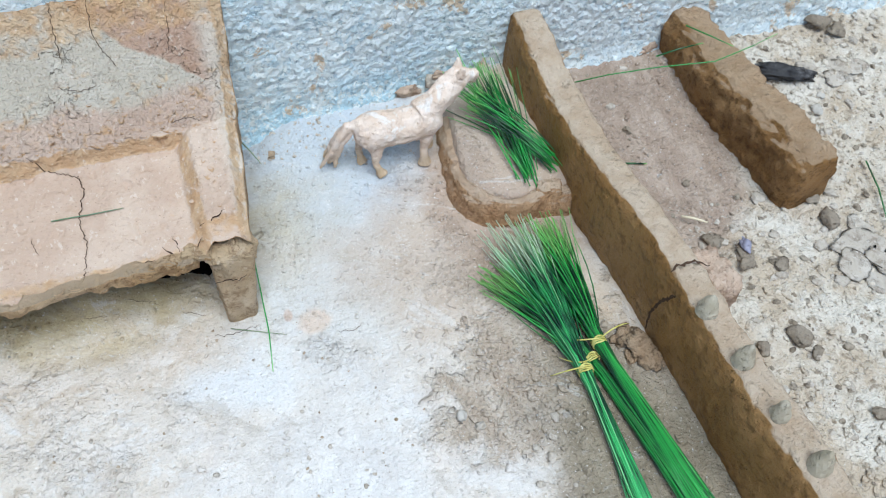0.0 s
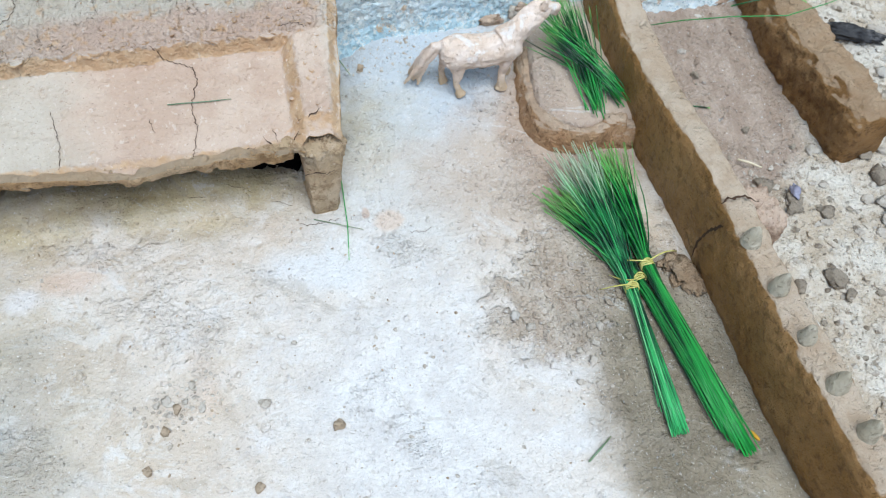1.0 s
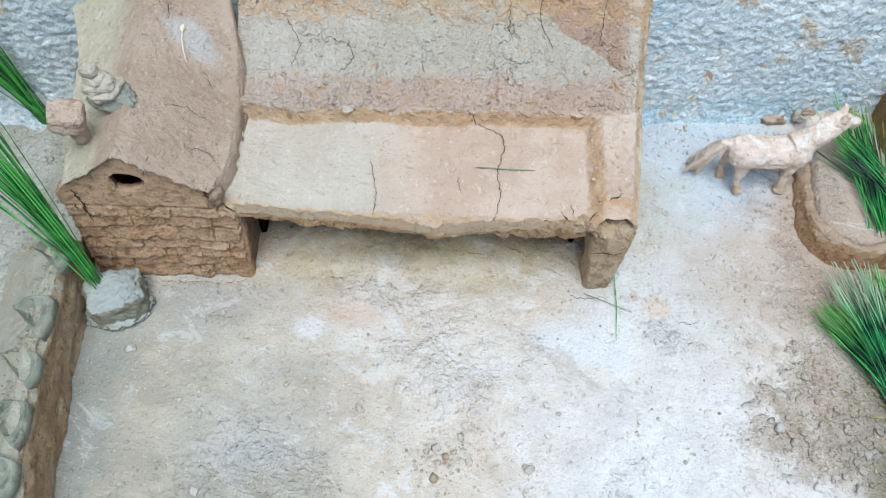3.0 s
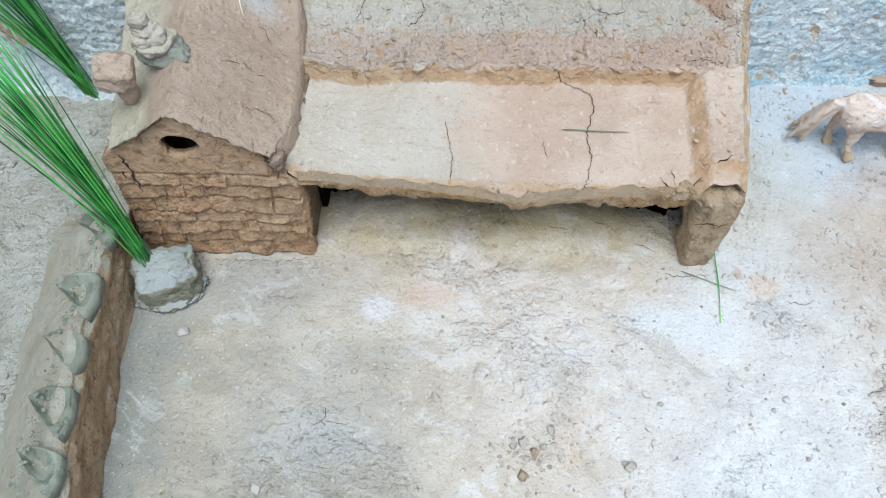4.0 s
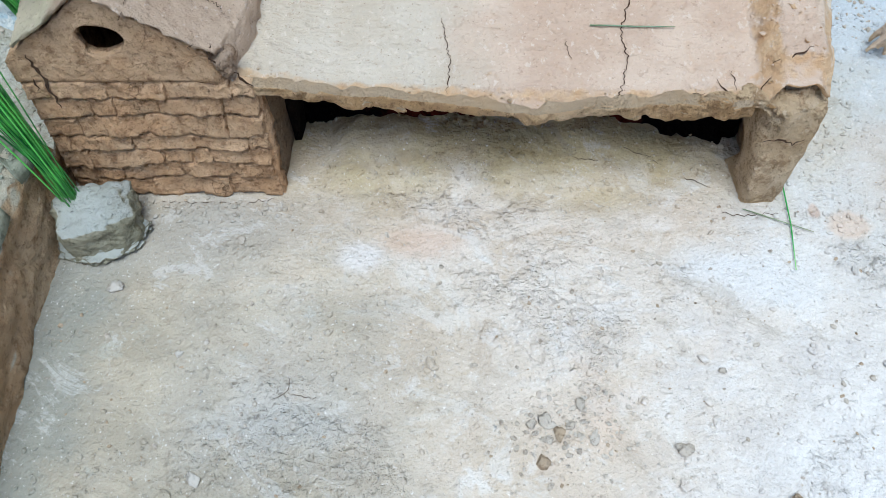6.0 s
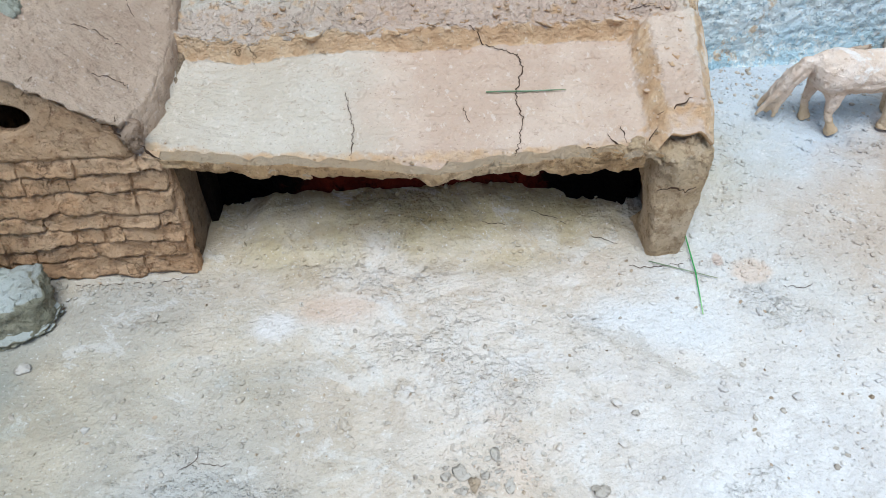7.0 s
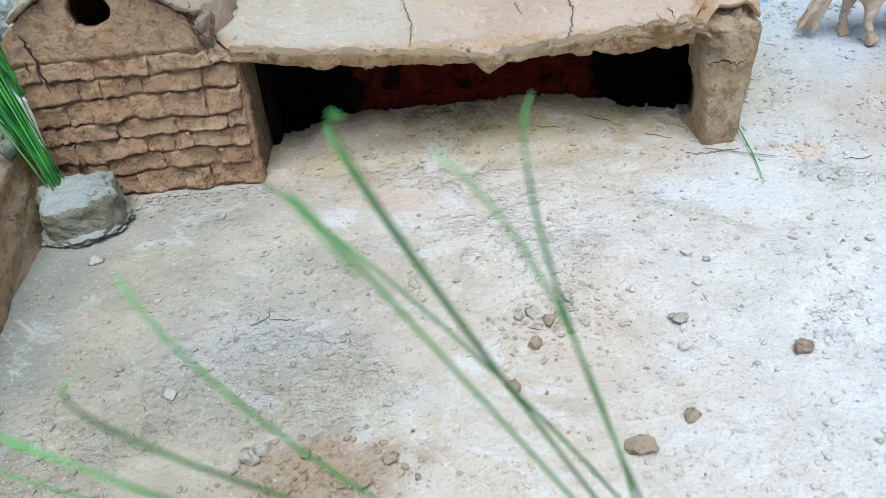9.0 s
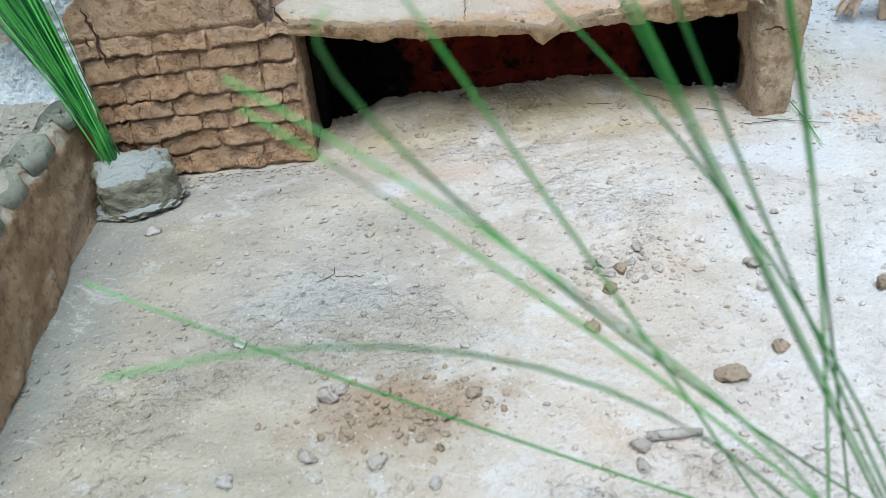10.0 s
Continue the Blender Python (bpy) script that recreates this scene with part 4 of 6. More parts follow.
def rim_low(s):
    x = -0.486 + 0.4305 * s
    drip = sum(h * math.exp(-((x - a) / w) ** 2) for a, h, w in DRIPS)
    return lerp_table(EDGE, x) - 0.0105 - 0.005 * smooth(0.6, 0.95, s) - drip * 0.8 + 0.0012 * fr(x, 0, 1, 60)


edge = part("roof_edge", sweep("roof_edge", rim_line, lambda s: 0.0065 + 0.003 * smooth(0.5, 1.0, s), rim_low, lambda s: rim_top[min(123, round(s * 123))] + 0.0005, 7.0, 48, 0.0012, 2.0, 0.0040), EDGE_CLAY, house, "crumbling ochre clay edge with hanging drips")
for k, (x, y, z, r) in enumerate([(-0.080, 0.611, 0.110, 0.012), (-0.050, 0.613, 0.112, 0.014), (-0.112, 0.611, 0.109, 0.010), (-0.036, 0.603, 0.106, 0.008), (-0.010, 0.605, 0.103, 0.009)]):
    c = part("edge_clod", lump("edge_clod", r, (1.5, 0.8, 0.6), 0.5, k * 3.1, 4, 0.16, None, 4), POST_CLAY, house, "crumbled clay at the roof edge")
    c.location, c.rotation_euler = (x, y, z), (0.2, 0.1 * k, 0)

rng = random.Random(66)
for k in range(16):
    x = -0.478 + 0.440 * rng.random() ** 0.6
    r = 0.0028 + 0.0062 * rng.random() ** 2 * (0.6 + 0.8 * smooth(-0.25, -0.05, x))
    c = part("edge_clod", lump("edge_clod", r, (1.8, 0.5, 0.7), 0.6, 40 + k * 2.9, 3, 0.3, None, 7), EDGE_CLAY, house)
    c.location = (x, 0.6005 - 0.002 * rng.random(), lerp_table(EDGE, x) - 0.014 + 0.016 * rng.random())
    c.rotation_euler = (rng.uniform(-0.5, 0.5), rng.uniform(-0.4, 0.4), rng.uniform(-0.2, 0.2))
rng = random.Random(77)
for k in range(22):
    x = -0.465 + 0.410 * (k + rng.uniform(-0.9, 0.9)) / 21
    y = 0.7405 + 0.002 * math.sin(x * 30) + 0.003 * fr(x, 0, 0, 18) + 0.006 * smooth(-0.40, -0.48, x) + abs(rng.gauss(0, 0.004))
    r = 0.0030 + 0.0065 * rng.random() ** 2
    c = part("edge_clod", lump("edge_clod", r, (1.5, 0.9, 0.55), 0.6, k * 3.7, 3, 0.3, None, 6), ROOF, house)
    c.location, c.rotation_euler = (x, y + 0.003, porch_top(x, y + 0.006) - r * 0.7), (rng.uniform(-0.3, 0.2), rng.uniform(-0.3, 0.3), rng.uniform(-0.5, 0.5))

notch = part("notch", lump("notch", 0.0105, (1.0, 0.8, 1.4), 0.5, 9.0, 4, 0.2, None, 6), TOP_MUD, house, "dark crumbled patch where the roofs meet")
notch.location = (-0.5000, 0.606, 0.154)
crack([(-0.503, 0.5975, 0.190), (-0.509, 0.5965, 0.182), (-0.506, 0.5975, 0.170)], (0, -1, 0.3), house, 0.0022, 51)
crack([(-0.493, 0.5985, 0.160), (-0.487, 0.5995, 0.150), (-0.481, 0.601, 0.142)], (0, -1, 0.3), house, 0.0018, 52)
for k, pts in enumerate([
        [(-0.172, 0.612), (-0.176, 0.606)], [(-0.13, 0.612), (-0.112, 0.611), (-0.098, 0.613)], [(-0.088, 0.622), (-0.078, 0.612), (-0.06, 0.611), (-0.046, 0.616)],
        [(-0.075, 0.630), (-0.073, 0.614)], [(-0.045, 0.625), (-0.030, 0.622), (-0.016, 0.626)]]):
    crack([(x, y, porch_top(x, y) + 0.002) for x, y in pts], (0, -0.5, 1), house, 0.0009, 60 + k)
crack([(-0.046, 0.5885, 0.088), (-0.034, 0.5870, 0.092), (-0.020, 0.5875, 0.086), (-0.010, 0.590, 0.089)], (0, -1, 0), house, 0.0012, 66)

# chimney on the hut roof: a square clay cap on a short neck
chimney = part("chimney", lump("chimney", 0.0105, (1, 1, 1.9), 0.15, 8.0, 3, 0.08), SMOOTH_CLAY, house, "short clay chimney neck")
chimney.location = (-0.647, 0.640, 0.218)


block = part("cap", rounded_block((0.0195, 0.0175, 0.0135), 0.10, 2.0), SMOOTH_CLAY, chimney, "square clay chimney cap")
block.location, block.rotation_euler = (-0.004, -0.004, 0.042), (0.1, 0.15, 0.2)

# bricks of the front wall
BRICK_ROWS = [0.147, 0.129, 0.106, 0.083, 0.065, 0.044, 0.026, 0.002]


def course(row, x):
    """Height of the wavy groove under a row of bricks."""
    return BRICK_ROWS[row] + 0.0055 * fr(x, row * 3.7, 0, 9, 2) + 0.0042 * fr(x, row * 5.1, 2, 40, 3)


def brick_shape(x0, x1, row, seed):
    """A flat hand-cut brick with ragged lips, its lower edge standing a little proud."""
    cols = [-1, -0.985, -0.95] + [-0.9 + 1.8 * i / 13 for i in range(14)] + [0.95, 0.985, 1]
    rows = (0, 0.04, 0.14, 0.35, 0.6, 0.82, 0.94, 1)
    push = 0.0045 * noise.noise((seed * 2.1, 8.0, 3.0))
    tilt, gap = 0.0050 * noise.noise((seed * 1.3, 1.0, 2.0)), 0.0006 + 0.0009 * abs(noise.noise((seed, 4.0, 1.0)))
    verts = []
    for v in rows:
        for u in cols:
            x = (x0 + x1) / 2 + u * (x1 - x0) / 2 + 0.0030 * fr(v * 1.5, seed, 0, 1.3) * abs(u) ** 3
            lo, hi = course(row + 1, x) + gap + 0.0022 * fr(x, seed, 1, 90), course(row, x) - gap - 0.0022 * fr(x, seed, 7, 90)
            z = lo + (hi - lo) * v
            rim = 2 if abs(u) == 1 or v in (0, 1) else 1 if abs(u) > 0.96 or v in (0.04, 0.94) else 0
            lip = 0.0022 * (v in (0.82, 0.94)) * (0.4 + fr(x, seed, 3, 50))
            y = 0.0036 if rim == 2 else -0.0036 - lip + 0.0040 * (v - 0.4) + tilt * u + 0.0022 * fr(x, 3, z, 30) + 0.0022 * fr(x, seed, z, 60) + 0.0014 * fr(x, seed, z, 150)
            verts.append((x, 0.6048 + y + (push if rim < 2 else 0), z))
    return mesh_of("brick", verts, grid_faces(len(cols), len(rows)))


rng = random.Random(5)
for row in range(len(BRICK_ROWS) - 1):
    x = -0.688 + (0.0 if row % 2 else -0.018)
    while x < -0.487:
        w = rng.uniform(0.020, 0.060)
        x0, x1 = max(x, -0.682), min(x + w, -0.4815)
        if x1 - x0 > 0.010:
            part("brick", brick_shape(x0 + 0.0005, x1 - 0.0005, row, row * 7.7 + x * 50), BRICK_MUD, front)
        x += w

# stacked clay coils beside the chimney
stack = thing("clay_coil_stack", "small stack of grey-brown clay coils on the hut roof", "clay ornament")
for name, r, h, dx, dy in (("bottom_coil", 0.027, 0.0, 0.005, 0.0), ("middle_coil", 0.023, 0.014, 0.001, 0.0), ("upper_coil", 0.0185, 0.025, -0.003, 0.001), ("top_coil", 0.014, 0.034, -0.006, 0.002), ("tip", 0.0105, 0.042, -0.009, 0.003)):
    c = part(name, lump(name, r, (1, 0.9, 0.50 if name != "tip" else 0.85), 0.24, r * 300, 4, 0.12, None, 3), CLAY if name == "bottom_coil" else COIL_CLAY, stack)
    c.location = (-0.618 + dx, 0.676 + dy, 0.241 + h)

twig = thing("dry_twig", "pale dry straw twig lying on the hut roof", "twig")
part("stem", stalk_mesh("stem", [(bend((-0.553, 0.800, hut_top(-0.553, 0.800) + 0.003), (-0.557, 0.780, hut_top(-0.557, 0.780) + 0.004), (-0.547, 0.757, hut_top(-0.547, 0.757) + 0.002)), 0.0011)]), STRAW, twig)
part("husk", lump("husk", 0.006, (0.6, 1.3, 0.4), 0.3, 1.0, 2), STRAW, twig).location = (-0.555, 0.796, hut_top(-0.555, 0.796))


# ---- mud walls ----
def knob(name, r, h, seed, lean=0.0, pinch=1.0):
    bm = bmesh.new()
    rows, sides = 9, 18
    rings = []
    for k in range(rows):
        s = k / (rows - 1)
        rr = r * (1 - s ** 1.7) ** 0.75 if s < 1 else 0.0008
        rings.append([bm.verts.new((rr * math.cos(2 * math.pi * i / sides) + lean * s * h, pinch * rr * math.sin(2 * math.pi * i / sides), h * s - 0.004)) for i in range(sides)])
    for a, b in zip(rings, rings[1:]):
        for i in range(sides):
            bm.faces.new((a[i], a[(i + 1) % sides], b[(i + 1) % sides], b[i]))
    bm.faces.new(rings[-1])
    for v in bm.verts:
        v.co += Vector((v.co.x, v.co.y, 0)).normalized() * (0.0016 * fr(v.co.x + seed, v.co.y, v.co.z, 70))
    return bm


east = thing("mud_wall", "damp brown mud wall with a cracked joint and a row of clay knobs", "mud wall", "low mud walls")
part("wall_section", sweep("wall_section", line([(0.462, 0.085), (0.456, 0.18), (0.450, 0.30), (0.447, 0.40), (0.443, 0.47), (0.434, 0.58), (0.430, 0.73), (0.428, WALL_Y + 0.004)], 0.004),
     lambda s: 0.021 + 0.002 * math.sin(9 * s) + 0.001 * s, lambda s: -0.012,
     lambda s: 0.114 + 0.008 * smooth(0.40, 0.52, s) - 0.012 * smooth(0.5, 0.75, s) + 0.032 * smooth(0.80, 1.0, s), 6, 72, 0.0032, 1.0, 0.0020, 0.22), WET_MUD, east, "long damp mud section with a dusty top")
joint = part("joint_lump", rounded_block((0.030, 0.034, 0.056), 0.16, 6.0), SMOOTH_CLAY, east, "dried clay buttress over the joint")
joint.location, joint.rotation_euler = (0.472, 0.443, 0.052), (0.1, 0.12, 0.1)
crack([(0.4170, 0.413, 0.112), (0.4165, 0.417, 0.103), (0.4160, 0.427, 0.084), (0.4150, 0.432, 0.064), (0.4140, 0.436, 0.045), (0.4120, 0.430, 0.022)], (-1, 0, 0.1), east, 0.0026, 71)
crack([(0.420, 0.436, 0.1225), (0.432, 0.441, 0.1235), (0.453, 0.442, 0.1225), (0.470, 0.436, 0.1150)], (0, 0, 1), east, 0.0024, 72)
for k, (x, y) in enumerate([(0.438, 0.385), (0.442, 0.320), (0.446, 0.257), (0.452, 0.200), (0.460, 0.147)]):
    c = part("knob", knob("knob", 0.0120 - 0.0008 * (k % 3), 0.031 + 0.003 * (k % 2), k * 4.0, 0.08 * math.sin(k * 2.3)), KNOB_CLAY, east, "small grey clay knob")
    c.location = (x, y, 0.116)
for k, (x, y, r) in enumerate([(0.404, 0.424, 0.017), (0.392, 0.436, 0.012), (0.408, 0.402, 0.013), (0.389, 0.412, 0.009), (0.399, 0.448, 0.008)]):
    fallen = part("fallen_clay", lump("fallen_clay", r, (0.9, 1.2, 0.40), 0.6, 2.0 + k * 3.7, 4, 0.3, None, 5), WALL_FOOT, east, "slumped clay at the foot of the joint")
    fallen.location, fallen.rotation_euler = (x, y, ground_z(x, y) - 0.001), (0, 0, k * 1.9)

mid = thing("mud_wall", "thick brown mud wall with a dry crumbly top, ending free", "mud wall", "low mud walls")
part("wall_section", sweep("wall_section", line([(0.712, 0.555), (0.700, 0.68), (0.686, 0.80), (0.684, WALL_Y + 0.0)], 0.005), lambda s: 0.037 - 0.004 * s + 0.002 * fr(s * 12, 3, 0, 1),
     lambda s: -0.012, lambda s: 0.086 + 0.014 * s + 0.004 * fr(s * 9, 5, 0, 1), 3.6, 80, 0.0065, 9.0, 0.0052), MID_MUD, mid)
west = thing("mud_wall", "low grey-brown mud wall with tall pinched clay peaks along the top", "mud wall", "low mud walls")
WEST_FACE = [(0.0, -0.636), (0.27, -0.663), (0.38, -0.676), (0.45, -0.684), (0.55, -0.688), (0.60, -0.694), (0.665, -0.702)]


def west_profile(y, k):
    """Section of the bank: a steep face to the yard, a narrow crest and a long slope outwards."""
    top = 0.094 + 0.004 * math.sin(19 * y) - 0.104 * smooth(0.585, 0.665, y)
    pts = [(0.004, -0.012), (0.002, 0.02), (0.0, 0.05), (-0.001, top - 0.014), (-0.006, top - 0.003), (-0.016, top), (-0.026, top - 0.007), (-0.060, top * 0.62), (-0.095, top * 0.22), (-0.125, -0.014)]
    t = k * (len(pts) - 1)
    i = min(len(pts) - 2, int(t))
    a, b = pts[i], pts[i + 1]
    return a[0] + (b[0] - a[0]) * (t - i), a[1] + (b[1] - a[1]) * (t - i)


def west_bank():
    nu, nv = 64, 170
    verts = []
    for j in range(nv):
        y = 0.665 * j / (nv - 1)
        for i in range(nu):
            dx, z = west_profile(y, i / (nu - 1))
            x = lerp_table(WEST_FACE, y) + dx
            face = smooth(0.45, 0.30, i / (nu - 1))
            scrape = 0.0030 * fr(y * 0.35, z, 2.0, 55) + 0.0016 * fr(y * 0.25, z, 4.0, 150, 3)
            x += face * (0.004 * fr(x, y, z, 14) + scrape) + 0.0014 * fr(x, y, z, 70)
            z += (1 - face) * (0.005 * fr(x, y, 3.0, 20) + 0.0020 * fr(x, y, 5.0, 70)) + 0.0045 * fr(y, 1.0, 6.0, 40) * smooth(0.30, 0.42, i / (nu - 1)) * smooth(0.75, 0.5, i / (nu - 1))
            verts.append((x, y, z))
    return mesh_of("wall_section", verts, grid_faces(nu, nv, 0, True))


part("wall_section", west_bank(), LEFT_MUD, west)


def flap(wide, reach, rise, drop, seed):
    """A wet clay leaf pressed over the crest: broad on the wall's top, pinched to a tip down the outer slope, hollowed between."""
    n = 18
    top, under = [], []
    for j in range(n):
        v = j / (n - 1)
        half = wide * (1 - v) * 0.5 + 0.0008
        for i in range(n):
            u = 2 * i / (n - 1) - 1
            y = u * half + rise * v
            x = -reach * v + 0.0035 * (1 - u * u) * (1 - v)
            z = -drop * v + 0.010 * math.sin(math.pi * min(1, v * 1.1)) * abs(u) ** 1.5 - 0.005 * (1 - u * u) * math.sin(math.pi * v) + 0.004
            k = 0.0012 * fr(x + seed, y, z, 60)
            top.append((x + k, y, z + k))
            under.append((x + 0.004, y, z - 0.014))
    faces = grid_faces(n, n, 0, True) + grid_faces(n, n, n * n)
    ring = list(range(n)) + [n - 1 + j * n for j in range(1, n)] + [n * n - 1 - i for i in range(1, n)] + [(n - 1 - j) * n for j in range(1, n - 1)]
    faces += [(a, b, b + n * n, a + n * n) for a, b in zip(ring, ring[1:] + ring[:1])]
    return mesh_of("peak", top + under, faces)


for k, (x, y, wide) in enumerate([(-0.694, 0.560, 0.040), (-0.692, 0.477, 0.052), (-0.687, 0.408, 0.040), (-0.682, 0.345, 0.050), (-0.676, 0.284, 0.040), (-0.668, 0.212, 0.045)]):
    c = part("peak", flap(wide, 0.056, 0.036 - 0.006 * (k % 2), 0.030, 20 + k * 3.0), PEAK_CLAY, west, "smooth pinched leaf of damp grey clay")
    c.location = (x + 0.004, y, 0.0960)

pen = thing("mud_kerb", "low curved mud kerb enclosing a small planting bed", "kerb")
part("kerb_section", sweep("kerb_section", line([(0.296, 0.815), (0.288, 0.77), (0.280, 0.73), (0.278, 0.69), (0.296, 0.662), (0.335, 0.643), (0.375, 0.652), (0.410, 0.648)], 0.004),
     lambda s: 0.0078 + 0.0015 * math.sin(14 * s), lambda s: -0.01, lambda s: 0.0365 + 0.003 * math.sin(11 * s + 2), 3.4, 72, 0.0038, 7.0, 0.0030, 1.7), KERB_MUD, pen)
c = part("kerb_lump", lump("kerb_lump", 0.017, (1.3, 0.8, 0.7), 0.4, 3.0, 4, 0.14, None, 5), KERB_MUD, pen, "rounded clay lump")
c.location = (0.386, 0.655, 0.022)


# ---- the horse ----
def horse():
    bm = bmesh.new()

    def limb(points, sides=14):
        rings = []
        for k, (x, y, z, r) in enumerate(points):
            a = Vector(points[max(0, k - 1)][:3])
            b = Vector(points[min(len(points) - 1, k + 1)][:3])
            d = (b - a).normalized()
            u = d.orthogonal().normalized()
            w = d.cross(u)
            rings.append([bm.verts.new(Vector((x, y, z)) + (u * math.cos(2 * math.pi * i / sides) + w * math.sin(2 * math.pi * i / sides)) * r) for i in range(sides)])
        for a, b in zip(rings, rings[1:]):
            for i in range(sides):
                bm.faces.new((a[i], a[(i + 1) % sides], b[(i + 1) % sides], b[i]))
        bm.faces.new(rings[0][::-1])
        bm.faces.new(rings[-1])

    y = 0.770
    limb([(0.158, y, 0.084, 0.009), (0.165, y, 0.084, 0.020), (0.180, y, 0.084, 0.0255), (0.205, y, 0.082, 0.0235), (0.235, y, 0.082, 0.0235), (0.255, y + 0.001, 0.086, 0.0245), (0.267, y + 0.002, 0.090, 0.019), (0.273, y + 0.002, 0.092, 0.009)])
    limb([(0.246, y + 0.001, 0.094, 0.0205), (0.268, y + 0.005, 0.107, 0.0170), (0.288, y + 0.011, 0.119, 0.0140), (0.302, y + 0.016, 0.127, 0.0120)])
    limb([(0.290, y + 0.013, 0.128, 0.010), (0.303, y + 0.017, 0.130, 0.0115), (0.316, y + 0.019, 0.127, 0.0088), (0.326, y + 0.020, 0.125, 0.0070), (0.329, y + 0.020, 0.124, 0.004)])
    limb([(0.318, y + 0.018, 0.120, 0.0050), (0.325, y + 0.018, 0.117, 0.0035)])
    limb([(0.300, y + 0.022, 0.134, 0.0070), (0.303, y + 0.027, 0.143, 0.0048), (0.304, y + 0.029, 0.150, 0.0020)])
    limb([(0.300, y + 0.008, 0.136, 0.0060), (0.302, y + 0.008, 0.145, 0.0042), (0.302, y + 0.009, 0.151, 0.0018)])
    limb([(0.240, y + 0.004, 0.100, 0.004), (0.258, y + 0.009, 0.114, 0.0055), (0.278, y + 0.015, 0.130, 0.0056), (0.296, y + 0.020, 0.139, 0.0050)], 8)
    limb([(0.166, y, 0.100, 0.008), (0.152, y + 0.004, 0.094, 0.0070), (0.143, y + 0.008, 0.076, 0.0080), (0.135, y + 0.012, 0.054, 0.0085), (0.128, y + 0.015, 0.036, 0.0055), (0.124, y + 0.016, 0.026, 0.003)])
    for k in range(6):
        dx, dy, dz = 0.005 * math.sin(k * 2.1), 0.007 * math.cos(k * 2.1), 0.004 * math.sin(k * 1.3)
        limb([(0.152 + dx, y + 0.004 + dy, 0.092, 0.004), (0.140 + dx, y + 0.008 + dy * 1.4, 0.072, 0.0045), (0.130 + dx * 1.4, y + 0.012 + dy * 1.6, 0.048, 0.004), (0.121 + dx * 2.2, y + 0.015 + dy * 2.0, 0.026 + dz, 0.0022)], 8)
    limb([(0.182, y - 0.009, 0.074, 0.0145), (0.183, y - 0.013, 0.054, 0.0080), (0.180, y - 0.015, 0.040, 0.0046), (0.184, y - 0.016, 0.028, 0.0050), (0.189, y - 0.017, 0.017, 0.0080)])
    limb([(0.172, y + 0.012, 0.074, 0.0130), (0.168, y + 0.014, 0.054, 0.0064), (0.165, y + 0.014, 0.038, 0.0042), (0.167, y + 0.013, 0.027, 0.0048), (0.169, y + 0.013, 0.017, 0.008)])
    limb([(0.252, y - 0.008, 0.074, 0.0120), (0.249, y - 0.012, 0.054, 0.0066), (0.246, y - 0.013, 0.040, 0.0050), (0.247, y - 0.014, 0.028, 0.0066), (0.248, y - 0.014, 0.018, 0.0095)])
    limb([(0.257, y + 0.012, 0.074, 0.0115), (0.258, y + 0.015, 0.054, 0.0075), (0.259, y + 0.016, 0.036, 0.0062), (0.261, y + 0.016, 0.027, 0.0080), (0.262, y + 0.016, 0.018, 0.0085)])
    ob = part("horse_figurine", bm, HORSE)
    melt = ob.modifiers.new("one_skin", "REMESH")
    melt.mode, melt.voxel_size, melt.use_smooth_shade = "VOXEL", 0.0017, True
    soft = ob.modifiers.new("soft", "SMOOTH")
    soft.factor, soft.iterations = 0.5, 3
    tex = bpy.data.textures.new("hand_marks", "CLOUDS")
    tex.noise_scale = 0.012
    marks = ob.modifiers.new("hand_marks", "DISPLACE")
    marks.texture, marks.strength, marks.mid_level, marks.texture_coords = tex, 0.004, 0.5, "GLOBAL"
    return tagged(ob, "hand-shaped pale clay horse figurine with whitewash patches, whitened on top as if lit", "figurine")


horse()


